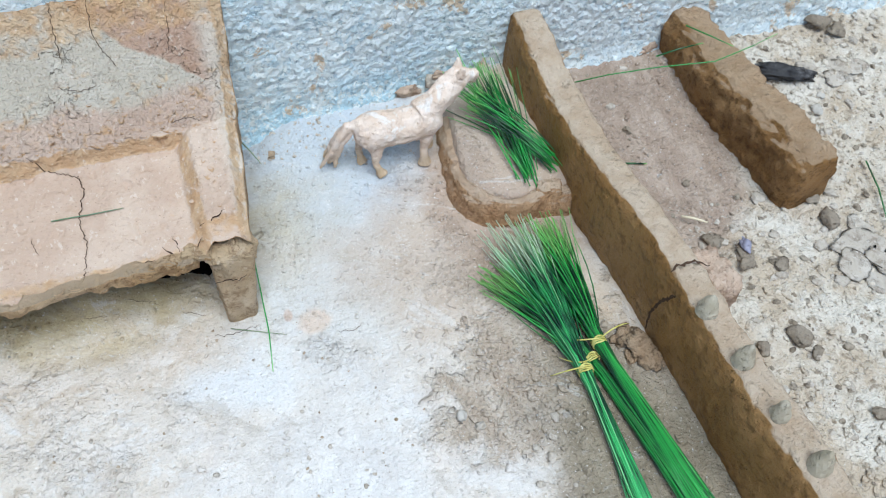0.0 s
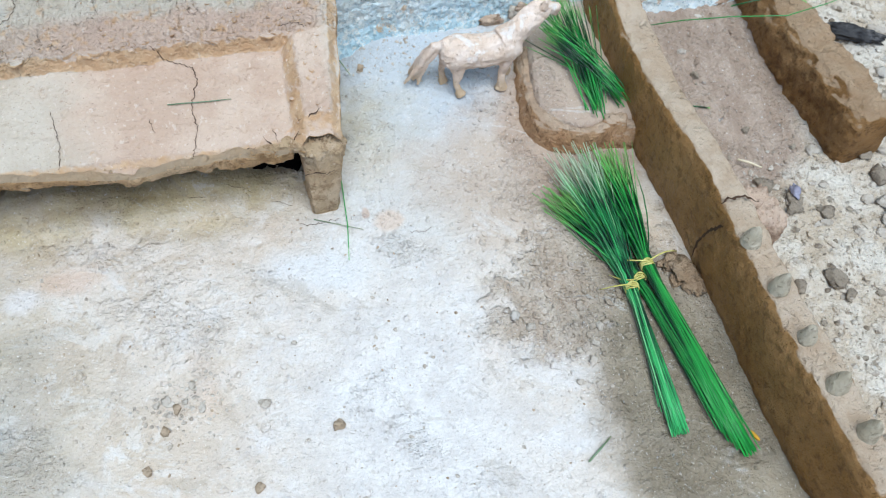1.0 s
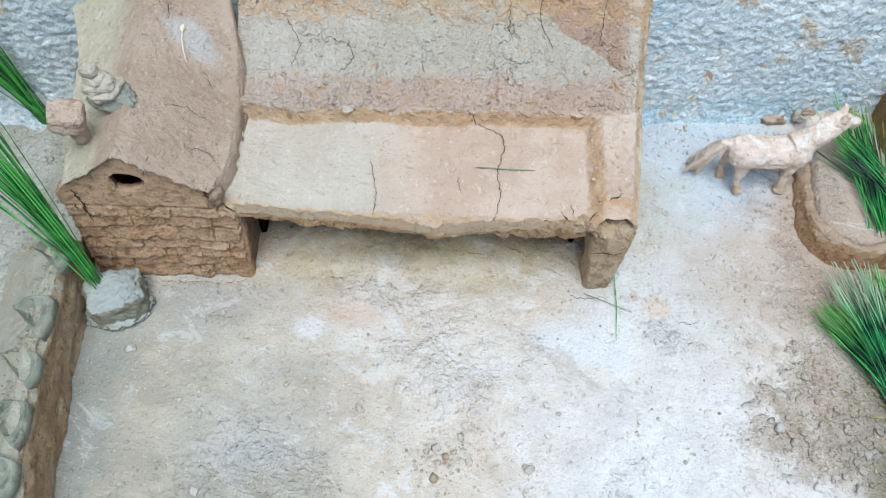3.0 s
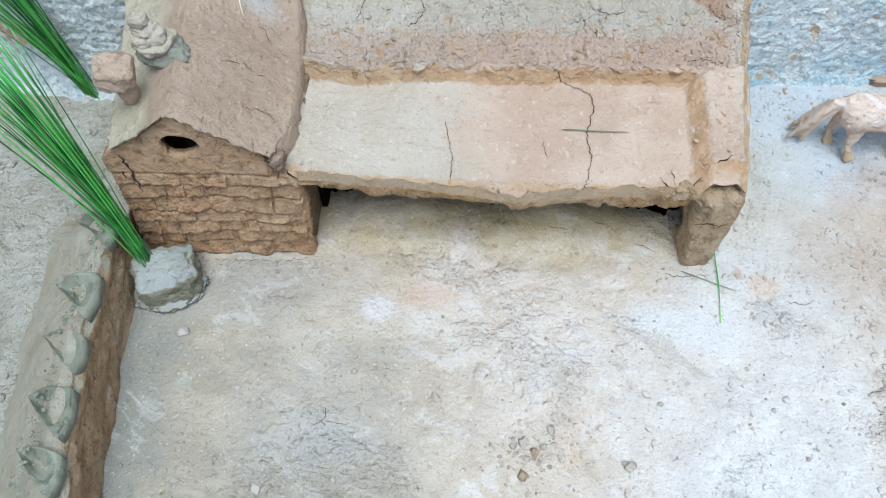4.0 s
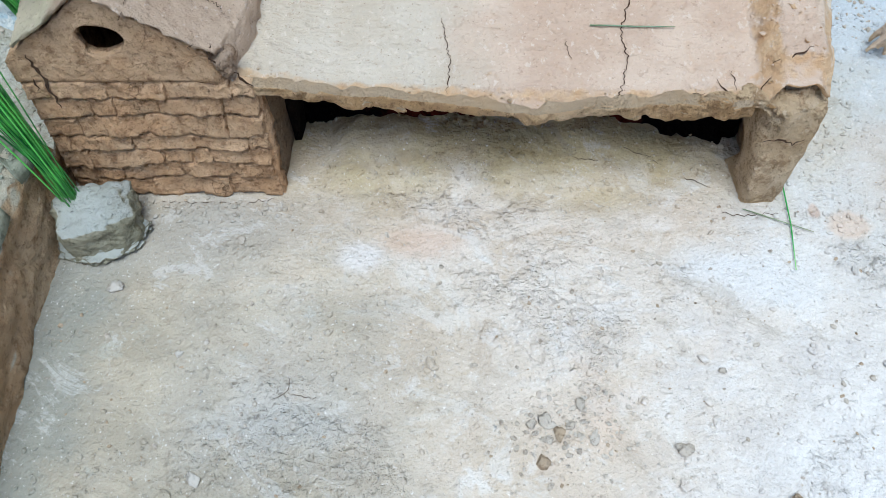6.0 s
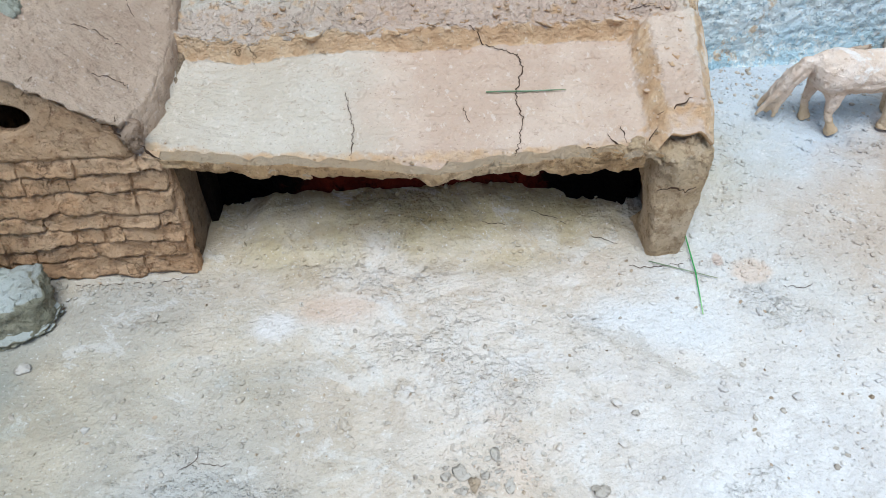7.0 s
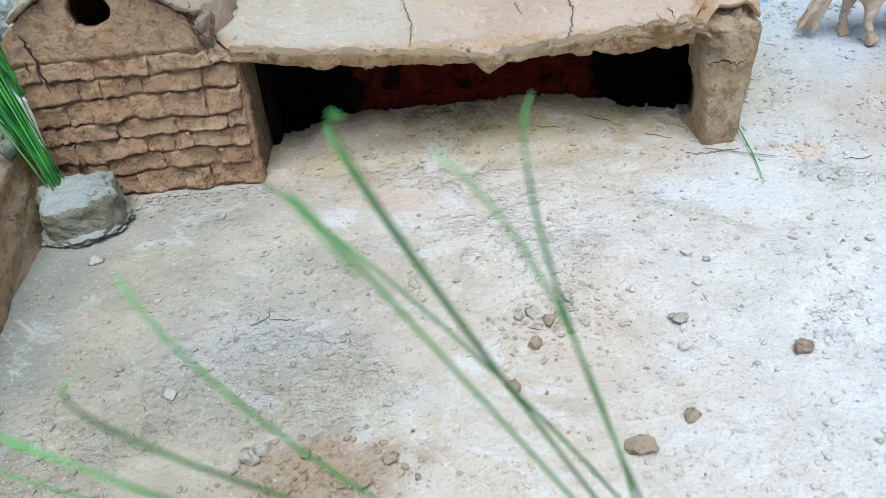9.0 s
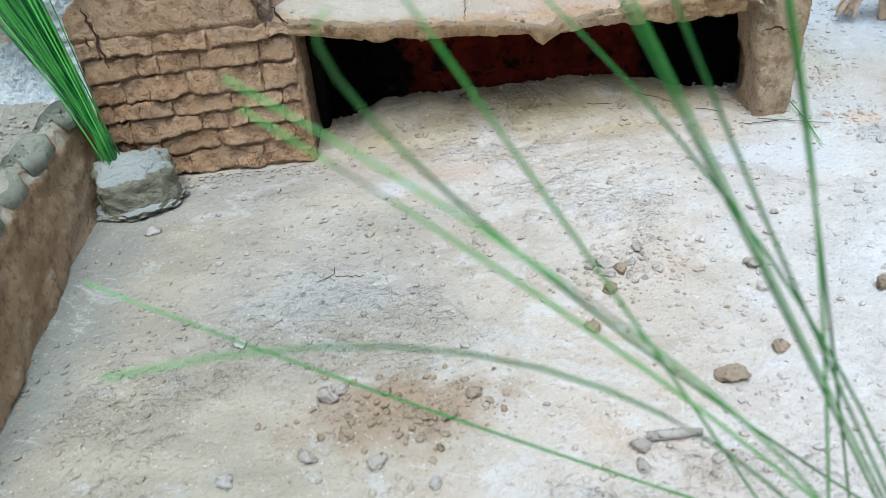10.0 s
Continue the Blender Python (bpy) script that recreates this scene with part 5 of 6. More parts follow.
# ---- grass bundles ----
def bundle(label, top, tie, end, count, spread, foot, seed, mat, lift=0.004, group="cut grass bundles", ties=True, tail=0.0):
    rnd = random.Random(seed)
    ob = thing("grass_bundle", label, "grass bundle", group)
    a, b, c = Vector(top), Vector(tie), Vector(end)
    d = (a - c).normalized()
    side = Vector((d.y, -d.x, 0)).normalized()
    curves = []
    for _ in range(count):
        ang, rad = rnd.uniform(0, 2 * math.pi), math.sqrt(rnd.random())
        ox, oz = math.cos(ang) * rad, math.sin(ang) * rad
        reach = rnd.uniform(0.76, 1.06)
        p_top = b + (a - b) * reach + side * (ox * spread + rnd.gauss(0, 0.009)) + Vector((0, 0, 0.010 + 0.012 * oz + rnd.uniform(-0.006, 0.014)))
        p_tie = b + side * (ox * 0.0064) + Vector((0, 0, 0.008 + oz * 0.0060))
        p_end = b + (c - b) * (1.04 + tail - 0.36 * rnd.random() ** 1.6) + side * (ox * foot + rnd.gauss(0, 0.005)) + Vector((0, 0, 0.006 + 0.007 * (oz + 1) * 0.5))
        bow, rise = rnd.gauss(0, 0.004), rnd.gauss(0, 0.003)
        pts = []
        for i in range(11):
            s = i / 10
            if s < 0.45:
                t = s / 0.45
                p = p_end.lerp(p_tie, t) + side * (ox * foot * 0.25 * math.sin(math.pi * t))
            else:
                t = (s - 0.45) / 0.55
                p = p_tie.lerp(p_top, t) + side * (-ox * spread * 0.12 * math.sin(math.pi * t)) + side * (bow * math.sin(math.pi * t)) + Vector((0, 0, (0.004 + rise) * math.sin(math.pi * t)))
            p.z = max(p.z, ground_z(p.x, p.y) + 0.0018)
            pts.append(p)
        curves.append((pts, rnd.uniform(0.0006, 0.0011)))
    stalk_parts(curves, mat, ob)
    if ties:
        wraps = []
        for k in range(4):
            o = b + d * (0.0022 * k - 0.003) + Vector((0, 0, 0.0088))
            ring = [o + side * (0.0086 * math.cos(t)) + Vector((0, 0, 0.0084 * math.sin(t))) + d * (0.001 * math.sin(3 * t + k)) for t in (2 * math.pi * i / 16 for i in range(17))]
            wraps.append((ring, 0.0011))
        part("tie", stalk_mesh("tie", wraps, 5), RAFFIA, ob, "yellow raffia tie")
        tails = []
        for k, sgn in enumerate((1, -1) if seed == 4 else (-1,)):
            o = b + Vector((0, 0, 0.018))
            p1 = o + side * (sgn * 0.024) + d * rnd.uniform(-0.015, 0.010) + Vector((0, 0, 0.010))
            p2 = o + side * (sgn * rnd.uniform(0.026, 0.050)) + d * rnd.uniform(-0.01, 0.035)
            p2.z = ground_z(p2.x, p2.y) + 0.004
            tails.append((bend(o, p1, p2, 8), 0.0010))
        part("tie_end", stalk_mesh("tie_end", tails, 5), RAFFIA, ob, "loose raffia end")
    return ob


bundle("tied bundle of dark green stalks lying under two others", (0.270, 0.566, 0.0), (0.341, 0.418, 0.0), (0.374, 0.205, 0.0), 95, 0.022, 0.005, 3, GRASS)
bundle("tied bundle of fresh green stalks beside the mud wall", (0.354, 0.614, 0.004), (0.356, 0.434, 0.004), (0.382, 0.212, 0.0), 150, 0.029, 0.006, 4, GRASS, tail=0.12)
bundle("tied bundle of green stalks with pale cut tips on top", (0.312, 0.616, 0.012), (0.326, 0.405, 0.004), (0.318, 0.222, 0.0), 135, 0.030, 0.003, 5, GRASS_PALE)


def loose_pile():
    """Two loose sheaves that cross in the bed and lean on the mud wall."""
    rnd = random.Random(11)
    ob = thing("grass_bundle", "loose bundle of dark green stalks in the planting bed", "grass bundle", "cut grass bundles")
    curves = []
    for tip, foot, count, fan, narrow in (((0.318, 0.800), (0.398, 0.690), 60, 0.016, 0.006), ((0.356, 0.845), (0.362, 0.676), 60, 0.024, 0.007)):
        for _ in range(count):
            k = rnd.gauss(0, 1)
            f = Vector((foot[0] + narrow * k * 0.6 + rnd.gauss(0, 0.003), foot[1] + rnd.gauss(0, 0.010), 0))
            t = Vector((tip[0] + fan * k * 0.7 + rnd.gauss(0, 0.006), tip[1] + rnd.gauss(0, 0.016), 0))
            f.z, t.z = ground_z(f.x, f.y) + 0.003 + 0.012 * rnd.random(), ground_z(t.x, t.y) + 0.022 + 0.026 * rnd.random()
            m = (f + t) / 2 + Vector((0.004 * rnd.gauss(0, 1), 0, 0.004 + 0.008 * rnd.random()))
            curves.append((bend(f, m, t, 8), rnd.uniform(0.0006, 0.0010)))
    stalk_parts(curves, GRASS, ob)


loose_pile()

# ---- planted tufts ----
pot = thing("planted_grass_tuft", "tall green grass stalks stuck in a lump of grey clay", "grass tuft", "planted grass tufts")
base = chip(rounded_block((0.035, 0.030, 0.026), 0.15, 3.0), 5, 4, 0.86, 0.96)
for v in base.verts:
    v.co += v.co.normalized() * (0.0022 * fr(v.co.x, v.co.y, v.co.z, 60) + 0.0014 * fr(v.co.x, v.co.y, v.co.z, 150))
base = part("clay_base", base, POT_CLAY, pot, "hand-pressed block of grey-green clay with a flat top painted as lit")
base.location, base.rotation_euler = (-0.645, 0.553, 0.019), (0.05, -0.04, 0.30)
foot_ring = part("clay_foot", lump("clay_foot", 0.041, (1.0, 0.85, 0.20), 0.25, 6.0, 5, 0.14), POT_CLAY, pot, "smeared clay round the foot")
foot_ring.location = (-0.645, 0.548, -0.003)


def tuft_curves(foot, tips, count, rnd, width, r=0.0010):
    out = []
    for _ in range(count):
        t = Vector(tips[rnd.randrange(len(tips))]) + Vector([rnd.gauss(0, width) for _ in range(3)])
        f = Vector(foot) + Vector((rnd.gauss(0, 0.004), rnd.gauss(0, 0.004), 0))
        m = (f + t) / 2 + Vector((0.010, 0, 0.012)) + Vector([rnd.gauss(0, 0.004) for _ in range(3)])
        out.append((bend(f, m, t, 10), rnd.uniform(r * 0.7, r * 1.1)))
    return out


stalk_parts(tuft_curves((-0.664, 0.560, 0.036), [(-0.742, 0.583, 0.31), (-0.722, 0.587, 0.33), (-0.732, 0.585, 0.34), (-0.752, 0.580, 0.29)], 64, random.Random(2), 0.012, 0.0008), GRASS_TUFT, pot)
far = thing("planted_grass_tuft", "green grass stalks standing by the painted wall behind the hut", "grass tuft", "planted grass tufts")
stalk_parts(tuft_curves((-0.822, 0.868, 0.0), [(-0.90, 0.85, 0.26), (-0.93, 0.855, 0.24), (-0.87, 0.85, 0.28)], 60, random.Random(8), 0.018, 0.0008), GRASS_TUFT, far)

near = thing("planted_grass_tuft", "sparse tuft of long thin green stalks spreading over the yard", "grass tuft", "planted grass tufts")
NEAR = [        # foot, pull, tip of each stalk
    ((-0.142, 0.027, 0), (-0.327, 0.015, 0.387), (-0.301, 0.009, 0.364)), ((-0.142, 0.032, 0), (-0.358, 0.006, 0.438), (-0.303, 0.004, 0.329)),
    ((-0.166, 0.086, 0), (-0.285, -0.032, 0.368), (-0.261, 0.050, 0.345)), ((-0.198, 0.041, 0), (-0.243, 0.023, 0.307), (-0.284, -0.002, 0.361)),
    ((-0.193, 0.098, 0), (-0.327, -0.030, 0.300), (-0.354, 0.006, 0.334)), ((-0.129, 0.096, 0), (-0.391, -0.021, 0.319), (-0.360, -0.015, 0.325)),
    ((-0.145, 0.063, 0), (-0.266, -0.002, 0.198), (-0.382, -0.012, 0.306)), ((-0.151, 0.086, 0), (-0.345, 0.055, 0.142), (-0.471, 0.068, 0.218)),
    ((-0.145, 0.040, 0), (-0.300, 0.020, 0.324), (-0.312, 0.051, 0.341)), ((-0.149, 0.034, 0), (-0.218, 0.022, 0.219), (-0.332, 0.055, 0.325)),
    ((-0.190, 0.043, 0), (-0.205, -0.030, 0.180), (-0.383, -0.015, 0.314)), ((-0.158, 0.001, 0), (-0.268, 0.036, 0.231), (-0.416, -0.041, 0.262)),
]
for f, pull, tip in NEAR:
    part("stalk", stalk_mesh("stalk", [(bend(f, pull, tip, 16), 0.0006)], 5), GRASS_NEAR, near)


def loose_stalk(label, points, r=0.0012, mat=GRASS_DRY):
    ob = part("grass_stalk", stalk_mesh("grass_stalk", [([Vector(p) for p in points], r)], 5), mat)
    return tagged(ob, label, "grass stalk", "loose grass stalks")


loose_stalk("faded grass stalk lying across the porch roof", [(x, 0.677 - 0.05 * (x + 0.155), porch_top(x, 0.677) + 0.0022) for x in (-0.193, -0.175, -0.155, -0.137, -0.119)], 0.0008)
loose_stalk("long green stalk lying on the ground by the post", [(0.002, 0.690, 0.004), (0.000, 0.624, 0.004), (-0.002, 0.566, 0.003), (-0.008, 0.514, 0.003)], 0.0007, GRASS)
loose_stalk("short faded stalk on the ground at the post", [(-0.043, 0.584, 0.003), (-0.014, 0.571, 0.003), (0.017, 0.557, 0.003)], 0.0006)
loose_stalk("short dark stalk on the ground beside the house", [(0.022, 0.862, 0.020), (0.031, 0.842, 0.018), (0.040, 0.818, 0.016)], 0.0010)
loose_stalk("long thin stalk lying across the mud wall top", [(0.478, 0.835, 0.028), (0.53, 0.803, 0.062), (0.585, 0.770, 0.090), (0.655, 0.745, 0.104), (0.720, 0.757, 0.106), (0.785, 0.787, 0.090)], 0.0009, GRASS)
loose_stalk("short stalk lying on the mud wall", [(0.590, 0.787, 0.094), (0.620, 0.782, 0.104), (0.655, 0.780, 0.108)], 0.0011, GRASS)
loose_stalk("short stalk across the wall top", [(0.650, 0.820, 0.1085), (0.672, 0.79, 0.1085), (0.692, 0.762, 0.108)], 0.0010, GRASS)
loose_stalk("short stalk on the channel floor", [(0.507, 0.684, ground_z(0.507, 0.684) + 0.003), (0.540, 0.675, ground_z(0.54, 0.675) + 0.003)], 0.0014, GRASS)
loose_stalk("thin stalk on the sandy ground", [(0.835, 0.590, 0.012), (0.820, 0.54, 0.012), (0.792, 0.480, 0.012)], 0.0012, GRASS)
loose_stalk("faded stalk on the far sandy ground", [(0.952, 0.800, 0.014), (0.960, 0.76, 0.014), (0.972, 0.720, 0.014)], 0.0014)
loose_stalk("short pale stalk on the clay floor", [(0.210, 0.207, 0.003), (0.226, 0.218, 0.003), (0.243, 0.230, 0.003)], 0.0013)


# ---- pebbles and litter ----
def scatter(name, label, category, group, mat, rows, seed):
    """One separate clod a row: x, y, radius, height ratio."""
    for k, (x, y, r, q) in enumerate(rows):
        ob = part(name, lump(name, r * 0.86, (1.15, 0.9, q), 0.6, seed + k * 2.3, 3, 0.28, None, 7), mat)
        ob.location, ob.rotation_euler = (x, y, ground_z(x, y) - r * 0.1), (0, 0, k * 1.7)
        tagged(ob, label, category, group)


scatter("pebble", "small brown clod on the yard floor", "clod", "yard clods", BROWN_STONE, [
    (-0.238, 0.330, 0.0075, 0.7), (-0.224, 0.353, 0.0070, 0.7), (-0.051, 0.301, 0.0078, 0.8), (-0.258, 0.287, 0.0060, 0.7),
    (-0.345, 0.232, 0.006, 0.6), (-0.425, 0.205, 0.0055, 0.6), (-0.36, 0.212, 0.005, 0.6), (-0.40, 0.24, 0.0048, 0.6), (-0.143, 0.248, 0.0068, 0.5), (-0.182, 0.227, 0.0105, 0.35), (0.056, 0.833, 0.0075, 0.8), (0.284, 0.752, 0.0090, 0.9)], 1)
scatter("pebble", "grey-tan pebble lying on the yard floor", "pebble", "yard pebbles", STONE, [
    (-0.127, 0.342, 0.0080, 0.6), (-0.235, 0.366, 0.0062, 0.5), (-0.247, 0.362, 0.0050, 0.5), (-0.207, 0.380, 0.0058, 0.5), (-0.215, 0.362, 0.0045, 0.6),
    (-0.440, 0.242, 0.0085, 0.6), (-0.430, 0.248, 0.0055, 0.6), (-0.448, 0.190, 0.0060, 0.6), (-0.404, 0.180, 0.0065, 0.7), (-0.251, 0.173, 0.0060, 0.6),
    (-0.253, 0.158, 0.0050, 0.6), (-0.088, 0.413, 0.0038, 0.6), (-0.513, 0.545, 0.0050, 0.5), (0.192, 0.381, 0.0065, 0.6), (0.274, 0.366, 0.0068, 0.6),
    (0.253, 0.324, 0.0070, 0.6), (0.262, 0.345, 0.0055, 0.6), (0.240, 0.340, 0.0048, 0.6), (0.229, 0.300, 0.0055, 0.6), (0.300, 0.880, 0.016, 0.7)], 30)
scatter("pebble", "white stone chip on the yard floor", "stone chip", "white chips", WHITE_STONE, [
    (-0.620, 0.490, 0.0078, 0.5), (0.176, 0.399, 0.0085, 0.7), (-0.545, 0.422, 0.0040, 0.4), (-0.430, 0.321, 0.0035, 0.4), (-0.437, 0.356, 0.0042, 0.4),
    (-0.509, 0.311, 0.0070, 0.25), (-0.370, 0.162, 0.0045, 0.6), (-0.496, 0.178, 0.0060, 0.5), (0.830, 0.698, 0.011, 0.5), (0.848, 0.722, 0.008, 0.2)], 70)
scatter("clod", "dark crumbly clod on the sandy ground", "clod", "dark clods", DARK_STONE, [
    (0.563, 0.529, 0.015, 0.6), (0.591, 0.500, 0.014, 0.6), (0.585, 0.488, 0.011, 0.6), (0.628, 0.473, 0.014, 0.5), (0.542, 0.372, 0.011, 0.6),
    (0.592, 0.372, 0.017, 0.4), (0.600, 0.350, 0.010, 0.5), (0.623, 0.260, 0.010, 0.6), (0.729, 0.518, 0.016, 0.5), (0.925, 0.855, 0.022, 0.5),
    (0.945, 0.830, 0.018, 0.5), (0.730, 0.556, 0.011, 0.6), (0.541, 0.739, 0.007, 0.8), (0.582, 0.635, 0.006, 0.8), (0.505, 0.150, 0.030, 0.6)], 100)
scatter("clod", "pale sandy clod beside the mud wall", "clod", "pale clods", STONE, [
    (0.659, 0.579, 0.011, 0.5), (0.760, 0.560, 0.010, 0.5), (0.760, 0.600, 0.009, 0.5), (0.780, 0.640, 0.011, 0.4), (0.820, 0.660, 0.010, 0.4),
    (0.700, 0.490, 0.010, 0.4), (0.690, 0.430, 0.012, 0.35), (0.650, 0.520, 0.009, 0.4), (0.790, 0.700, 0.012, 0.4), (0.860, 0.780, 0.014, 0.4)], 140)

for k, (x, y, r) in enumerate([(0.262, 0.876, 0.018), (0.305, 0.874, 0.014), (0.640, 0.868, 0.016)]):
    ob = tagged(part("mud_splash", lump("mud_splash", r * 0.7, (1.3, 0.35, 0.9), 0.6, 300 + k * 3.0, 4, 0.3, None, 6), SMOOTH_CLAY), "clay lump stuck along the foot of the painted wall", "clay lump", "clay at the wall foot")
    ob.location, ob.rotation_euler = (x, y + 0.004, ground_z(x, y) - 0.004), (0.2, 0.2 * math.sin(k * 2.0), 0.1 * k)

# flakes of dried mud crust
for k, (x, y, r) in enumerate([(0.745, 0.470, 0.030), (0.720, 0.445, 0.022), (0.765, 0.440, 0.024), (0.770, 0.500, 0.018), (0.740, 0.415, 0.018), (0.900, 0.770, 0.024), (0.930, 0.760, 0.020), (0.885, 0.745, 0.016)]):
    bm = lump("mud_flake", r, (1.1, 0.9, 0.14), 0.45, 200 + k * 5.0, 3, 0.1, r * 0.16)
    ob = tagged(part("mud_flake", bm, STONE), "curled flake of dried mud crust on the sand", "mud flake", "mud crust flakes")
    ob.location, ob.rotation_euler = (x, y, ground_z(x, y)), (0.05, -0.06, k)


def sandy(r):
    while True:
        x, y = r.uniform(0.49, 1.15), r.uniform(0.08, 0.87)
        if not (x < 0.67 and y > 0.60) or r.random() < 0.06:
            return x, y


def gravel(name, label, mat, count, seed, place, small, large, height=ground_z, parent=None):
    rnd = random.Random(seed)
    bm = bmesh.new()
    bmesh.ops.create_icosphere(bm, subdivisions=1, radius=1.0)
    shape_v, shape_f = [v.co.copy() for v in bm.verts], [[v.index for v in f.verts] for f in bm.faces]
    bm.free()
    verts, faces = [], []
    for _ in range(count):
        x, y = place(rnd)
        r = small + (large - small) * rnd.random() ** 3
        q, turn, base_i, ph = rnd.uniform(0.4, 0.8), rnd.uniform(0, 6.28), len(verts), rnd.uniform(0, 50)
        z = height(x, y) + r * q * 0.4
        for v in shape_v:
            k = 1 + 0.75 * noise.noise((v.x * 1.7 + ph, v.y * 1.7, v.z * 1.7))
            a, b = v.x * r * 1.2 * k, v.y * r * 0.85 * k
            verts.append((x + a * math.cos(turn) - b * math.sin(turn), y + a * math.sin(turn) + b * math.cos(turn), z + v.z * r * q * k))
        faces += [[base_i + i for i in f] for f in shape_f]
    me = mesh_of(name, verts, faces, False)
    if parent:
        return tagged(part(name, me, mat, parent), label, kind="stuff")
    return tagged(part(name, me, mat), label, "gravel", kind="stuff")


def patchy(x0, x1, y0, y1, scale, floor=-0.05):
    """Places that gather in uneven patches."""
    def place(r):
        while True:
            x, y = r.uniform(x0, x1), r.uniform(y0, y1)
            if fr(x, y, 8.0, scale) + r.gauss(0, 0.12) > floor:
                return x, y
    return place


gravel("yard_grit", "fine tan grit strewn over the yard floor", STONE, 350, 1, lambda r: (r.uniform(-0.66, 0.40), r.uniform(0.06, 0.60)), 0.0008, 0.0030)
gravel("yard_grit", "tiny brown and dark grit strewn over the yard floor", BROWN_STONE, 320, 41, patchy(-0.66, 0.40, 0.06, 0.62, 8, 0.0), 0.0007, 0.0022)
gravel("yard_crumbs", "pale crumbs of the trodden yard surface", GROUND, 5200, 11, patchy(-0.67, 0.40, 0.05, 0.64, 9), 0.0006, 0.0030)
gravel("yard_crumbs", "pale crumbs by the house and the painted wall", GROUND, 1100, 12, patchy(0.02, 0.28, 0.55, 0.86, 12), 0.0007, 0.0030)
gravel("yard_rubble", "broken clay bits lying about the yard", GROUND, 170, 21, patchy(-0.66, 0.40, 0.06, 0.56, 7, 0.08), 0.0024, 0.0062)
gravel("clod_rubble", "broken grey clay beside the yard clods", STONE, 20, 22, lambda r: (r.gauss(-0.225, 0.018), r.gauss(0.358, 0.012)), 0.0016, 0.0058)
gravel("wall_foot_crumbs", "pale crumbs along the foot of the hut", GROUND, 260, 24, lambda r: (r.uniform(-0.64, -0.47), 0.592 - abs(r.gauss(0, 0.010))), 0.0008, 0.0036)
gravel("porch_crumbs", "clay crumbs strewn over the porch floor", GROUND, 700, 25, patchy(-0.47, -0.05, 0.60, 0.70, 16), 0.0007, 0.0036)
gravel("channel_crumbs", "clay crumbs on the channel floor", GROUND, 220, 13, patchy(0.47, 0.66, 0.55, 0.87, 12), 0.0009, 0.0042)
gravel("sand_crumbs", "crumbs of the sandy ground", GROUND, 2600, 14, sandy, 0.0010, 0.0062)
gravel("bank_crumbs", "crumbs of the grey bank outside the low wall", GROUND, 1200, 15, patchy(-1.05, -0.74, 0.08, 0.86, 10), 0.0010, 0.0055)
gravel("loose_clay", "crumbled clay above the sunken panel", ROOF, 260, 16, lambda r: (r.uniform(-0.47, -0.01), 0.742 + abs(r.gauss(0, 0.028))), 0.0008, 0.0042, porch_top, house)
gravel("loose_clay", "clay crumbs along the roof's side and front edge", ROOF, 60, 17, lambda r: (r.uniform(-0.048, -0.004), r.uniform(0.608, 0.80)), 0.0008, 0.0036, porch_top, house)
gravel("loose_clay", "crumbs along the front edge of the porch roof", EDGE_CLAY, 70, 26, lambda r: (r.uniform(-0.485, -0.04), 0.6045 + abs(r.gauss(0, 0.006))), 0.0008, 0.0032, porch_top, house)
gravel("loose_clay", "loose clay crumbs on the hut roof", HUT_ROOF, 90, 18, lambda r: (r.uniform(-0.66, -0.50), r.uniform(0.60, 0.86)), 0.0007, 0.0026, hut_top, house)
gravel("loose_clay", "dry crumbs on the wall top and at its foot", PEAK_CLAY, 260, 19, lambda r: (r.gauss(-0.705, 0.004), r.uniform(0.10, 0.60)), 0.0010, 0.0036, lambda x, y: 0.0925, west)
gravel("grit_heap", "crumbs of red-brown soil on the yard floor", BROWN_STONE, 300, 2, lambda r: (r.gauss(-0.385, 0.034), r.gauss(0.225, 0.018)), 0.0007, 0.0032)
gravel("grit_heap", "grey crumbs near the yard clods", STONE, 160, 3, lambda r: (r.gauss(-0.215, 0.035), r.gauss(0.36, 0.02)), 0.0007, 0.0028)
gravel("clay_crumbs", "brown clay crumbs on the damp patch", GROUND, 700, 4, lambda r: (r.gauss(0.255, 0.05), r.gauss(0.40, 0.055)), 0.0009, 0.0062)
gravel("sand_grit", "grey grit and crumbs on the sandy ground", DARK_STONE, 900, 5, sandy, 0.0010, 0.0060)
gravel("sand_grit", "pale crumbs on the sandy ground", STONE, 900, 6, sandy, 0.0010, 0.0075)
gravel("bank_grit", "grey crumbs outside the low wall", STONE, 350, 7, lambda r: (r.uniform(-1.05, -0.75), r.uniform(0.1, 0.86)), 0.0010, 0.0060)
gravel("wall_foot_grit", "clay crumbs along the painted wall", STONE, 180, 8, lambda r: (r.uniform(0.03, 0.28), r.gauss(0.845, 0.025)), 0.0010, 0.0035)

stick = part("white_stick", stalk_mesh("white_stick", [([(0.541, 0.577, 0.010), (0.554, 0.569, 0.011), (0.569, 0.558, 0.010)], 0.0018)], 6), STRAW)
tagged(stick, "short white stick on the muddy ground", "stick")
bone = part("grey_stick", stalk_mesh("grey_stick", [([(-0.246, 0.178, 0.004), (-0.230, 0.1775, 0.005), (-0.214, 0.178, 0.004)], 0.0030)], 8), STONE)
tagged(bone, "short grey twig on the yard floor", "stick")
wrap = part("wrapper_scrap", lump("wrapper_scrap", 0.0085, (0.7, 1.3, 0.6), 0.6, 5.0, 3, 0.3), LILAC)
wrap.location = (0.594, 0.508, ground_z(0.594, 0.508) + 0.010)
tagged(wrap, "crumpled lilac wrapper scrap on a clod", "litter")
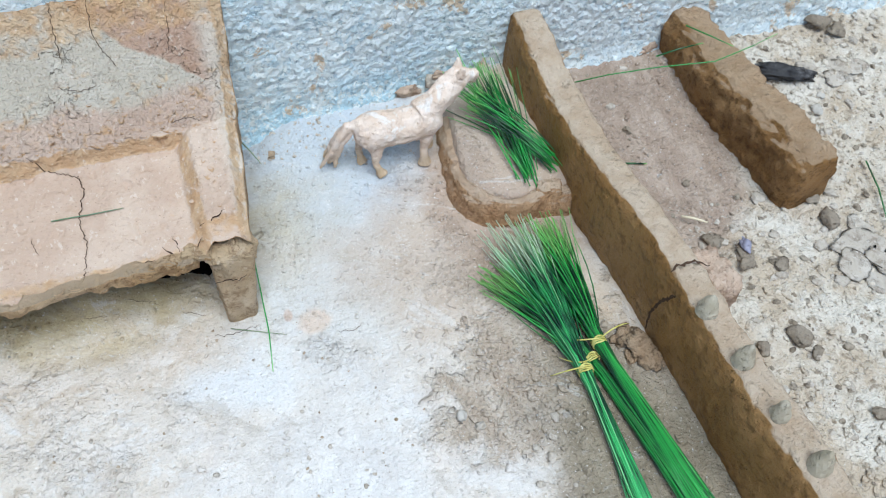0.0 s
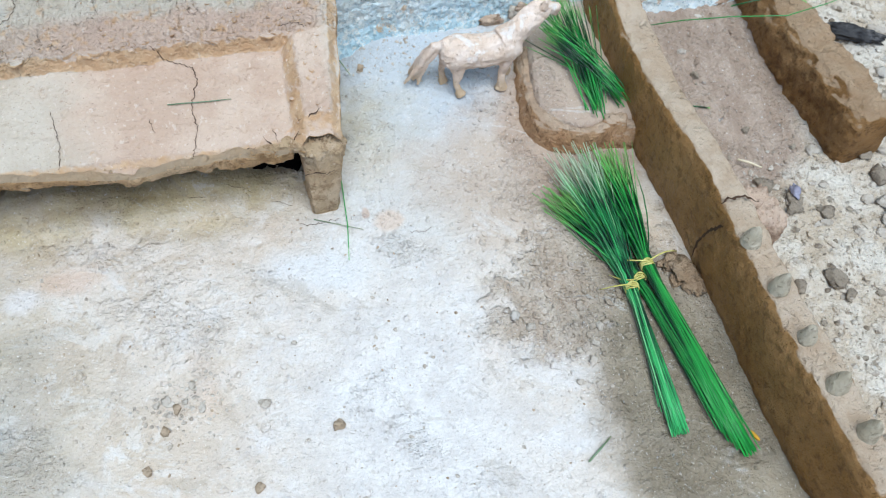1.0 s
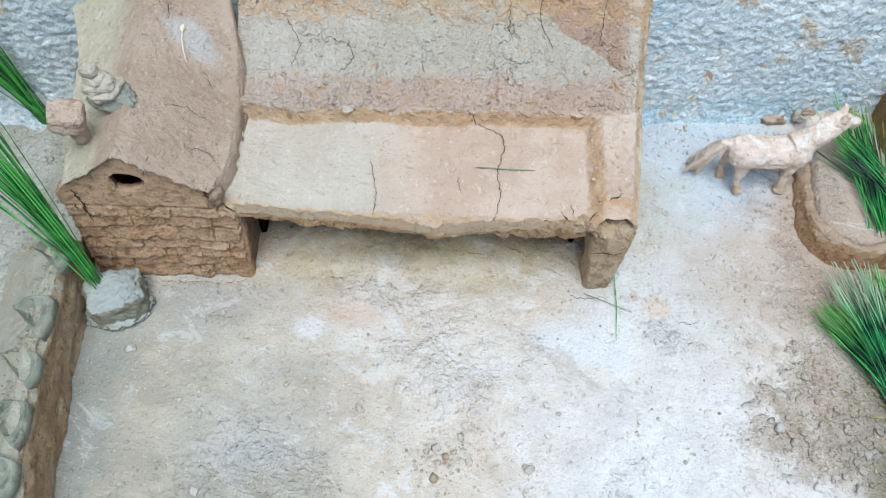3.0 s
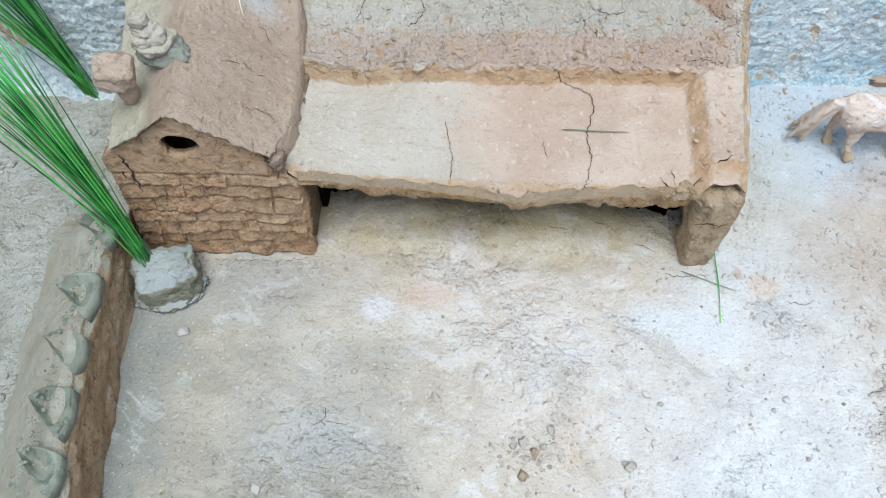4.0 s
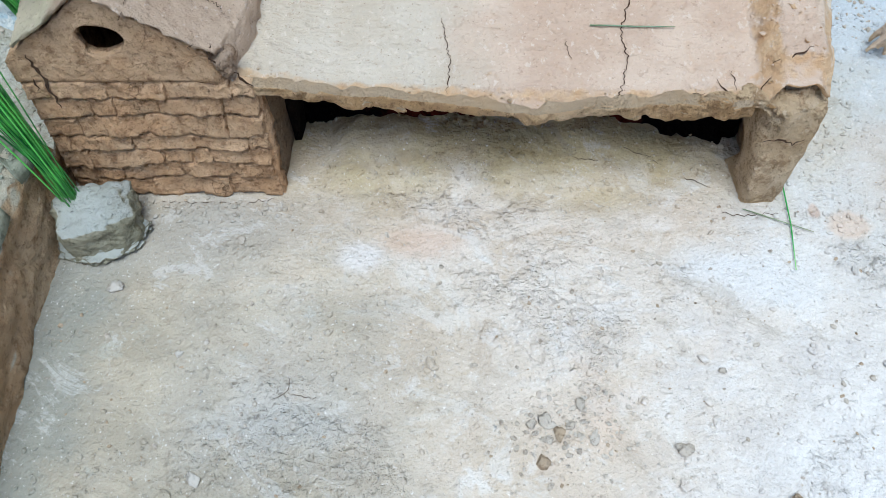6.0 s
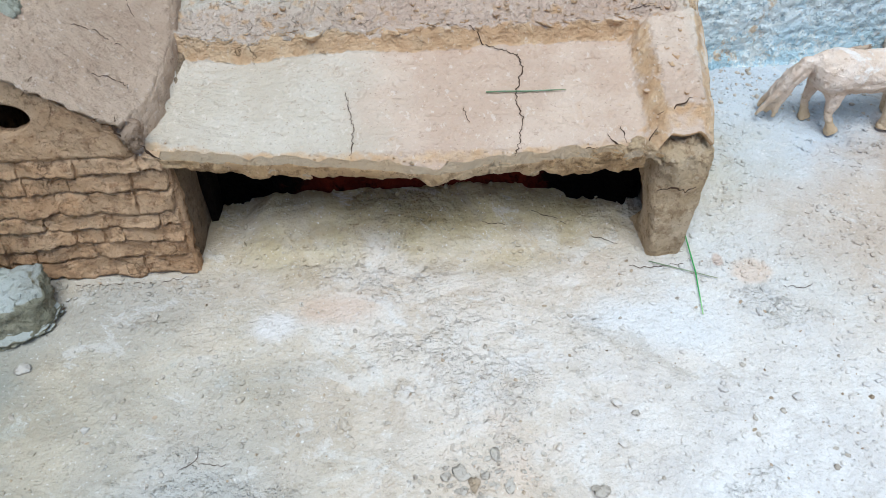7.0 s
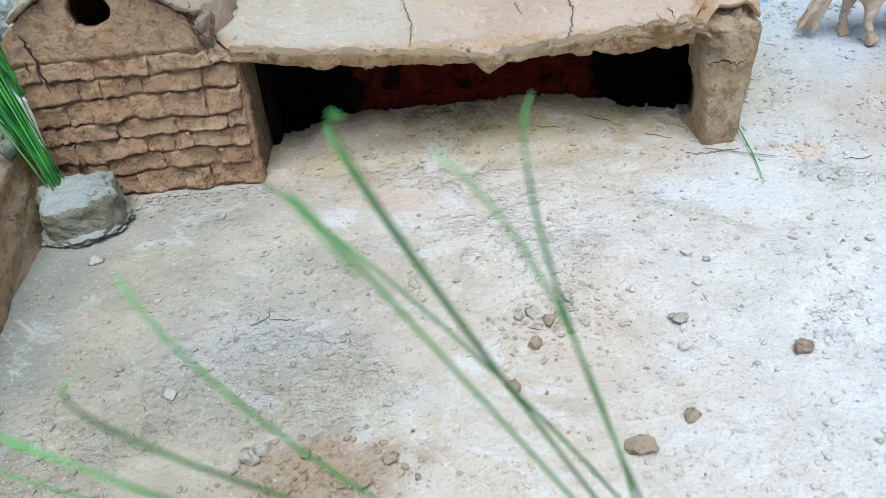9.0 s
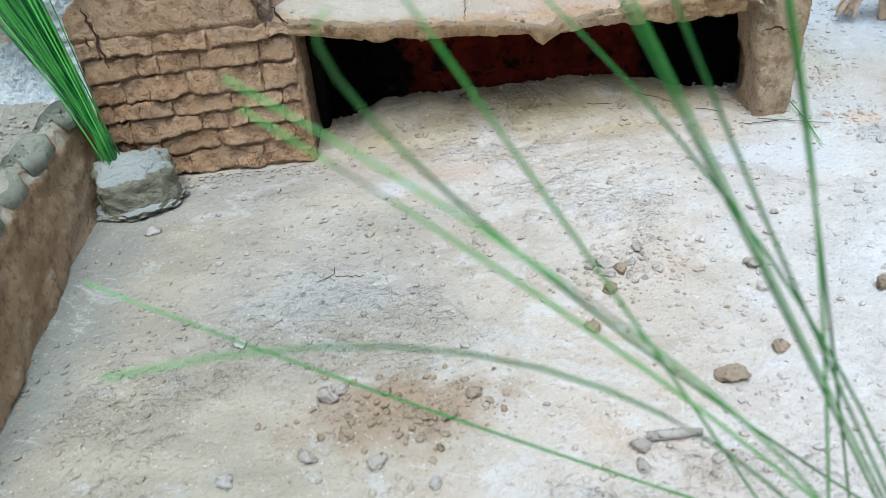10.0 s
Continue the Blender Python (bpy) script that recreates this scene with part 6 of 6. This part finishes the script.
rag = part("black_scrap", lump("black_scrap", 0.030, (1.5, 0.5, 0.35), 0.5, 7.0, 4, 0.25), SCRAP)
rag.location, rag.rotation_euler = (0.808, 0.770, ground_z(0.808, 0.770)), (0, 0, -0.5)
tagged(rag, "crumpled black scrap of rubbish beside the wall", "litter")
chip = part("yellow_chip", lump("yellow_chip", 0.005, (0.5, 1.5, 0.4), 0.2, 2.0, 2), YELLOW)
chip.location, chip.rotation_euler = (0.405, 0.200, 0.0), (0, 0, 0.4)
tagged(chip, "tiny yellow chip on the damp floor", "litter")
rnd = random.Random(33)
tuft = part("straw_tuft", stalk_mesh("straw_tuft", [(bend((0.972, 0.815, 0.008), (0.975 + rnd.gauss(0, 0.01), 0.83, 0.02), (0.985 + rnd.gauss(0, 0.012), 0.845 + rnd.gauss(0, 0.01), 0.014 + 0.01 * rnd.random()), 6), 0.0009) for _ in range(16)], 4), STRAW)
tagged(tuft, "small tuft of pale straw on the sand", "straw")

# cracks in the trodden ground
floor_cracks = thing("ground_cracks", "fine dark drying cracks in the trodden clay floor", "cracks", kind="structure")
for k, pts in enumerate([
        [(-0.460, 0.381), (-0.446, 0.387), (-0.447, 0.402)], [(-0.446, 0.387), (-0.438, 0.384), (-0.422, 0.382)],
        [(-0.600, 0.5915), (-0.575, 0.590), (-0.548, 0.592), (-0.52, 0.590), (-0.490, 0.595)],
        [(-0.678, 0.529), (-0.660, 0.517), (-0.640, 0.516), (-0.617, 0.530)],
        [(-0.150, 0.650), (-0.128, 0.644), (-0.113, 0.636)], [(-0.092, 0.623), (-0.068, 0.612)], [(-0.20, 0.640), (-0.175, 0.636)],
        [(-0.062, 0.580), (-0.035, 0.577), (-0.010, 0.582)], [(0.075, 0.545), (0.092, 0.540), (0.104, 0.546)], [(0.300, 0.640), (0.335, 0.628), (0.372, 0.630)],
        [(0.396, 0.440), (0.405, 0.428), (0.400, 0.405)], [(0.385, 0.452), (0.398, 0.444), (0.408, 0.446)]]):
    crack([(x, y, ground_z(x, y) + 0.0008) for x, y in pts], (0, 0, 1), floor_cracks, 0.00045, 80 + k)
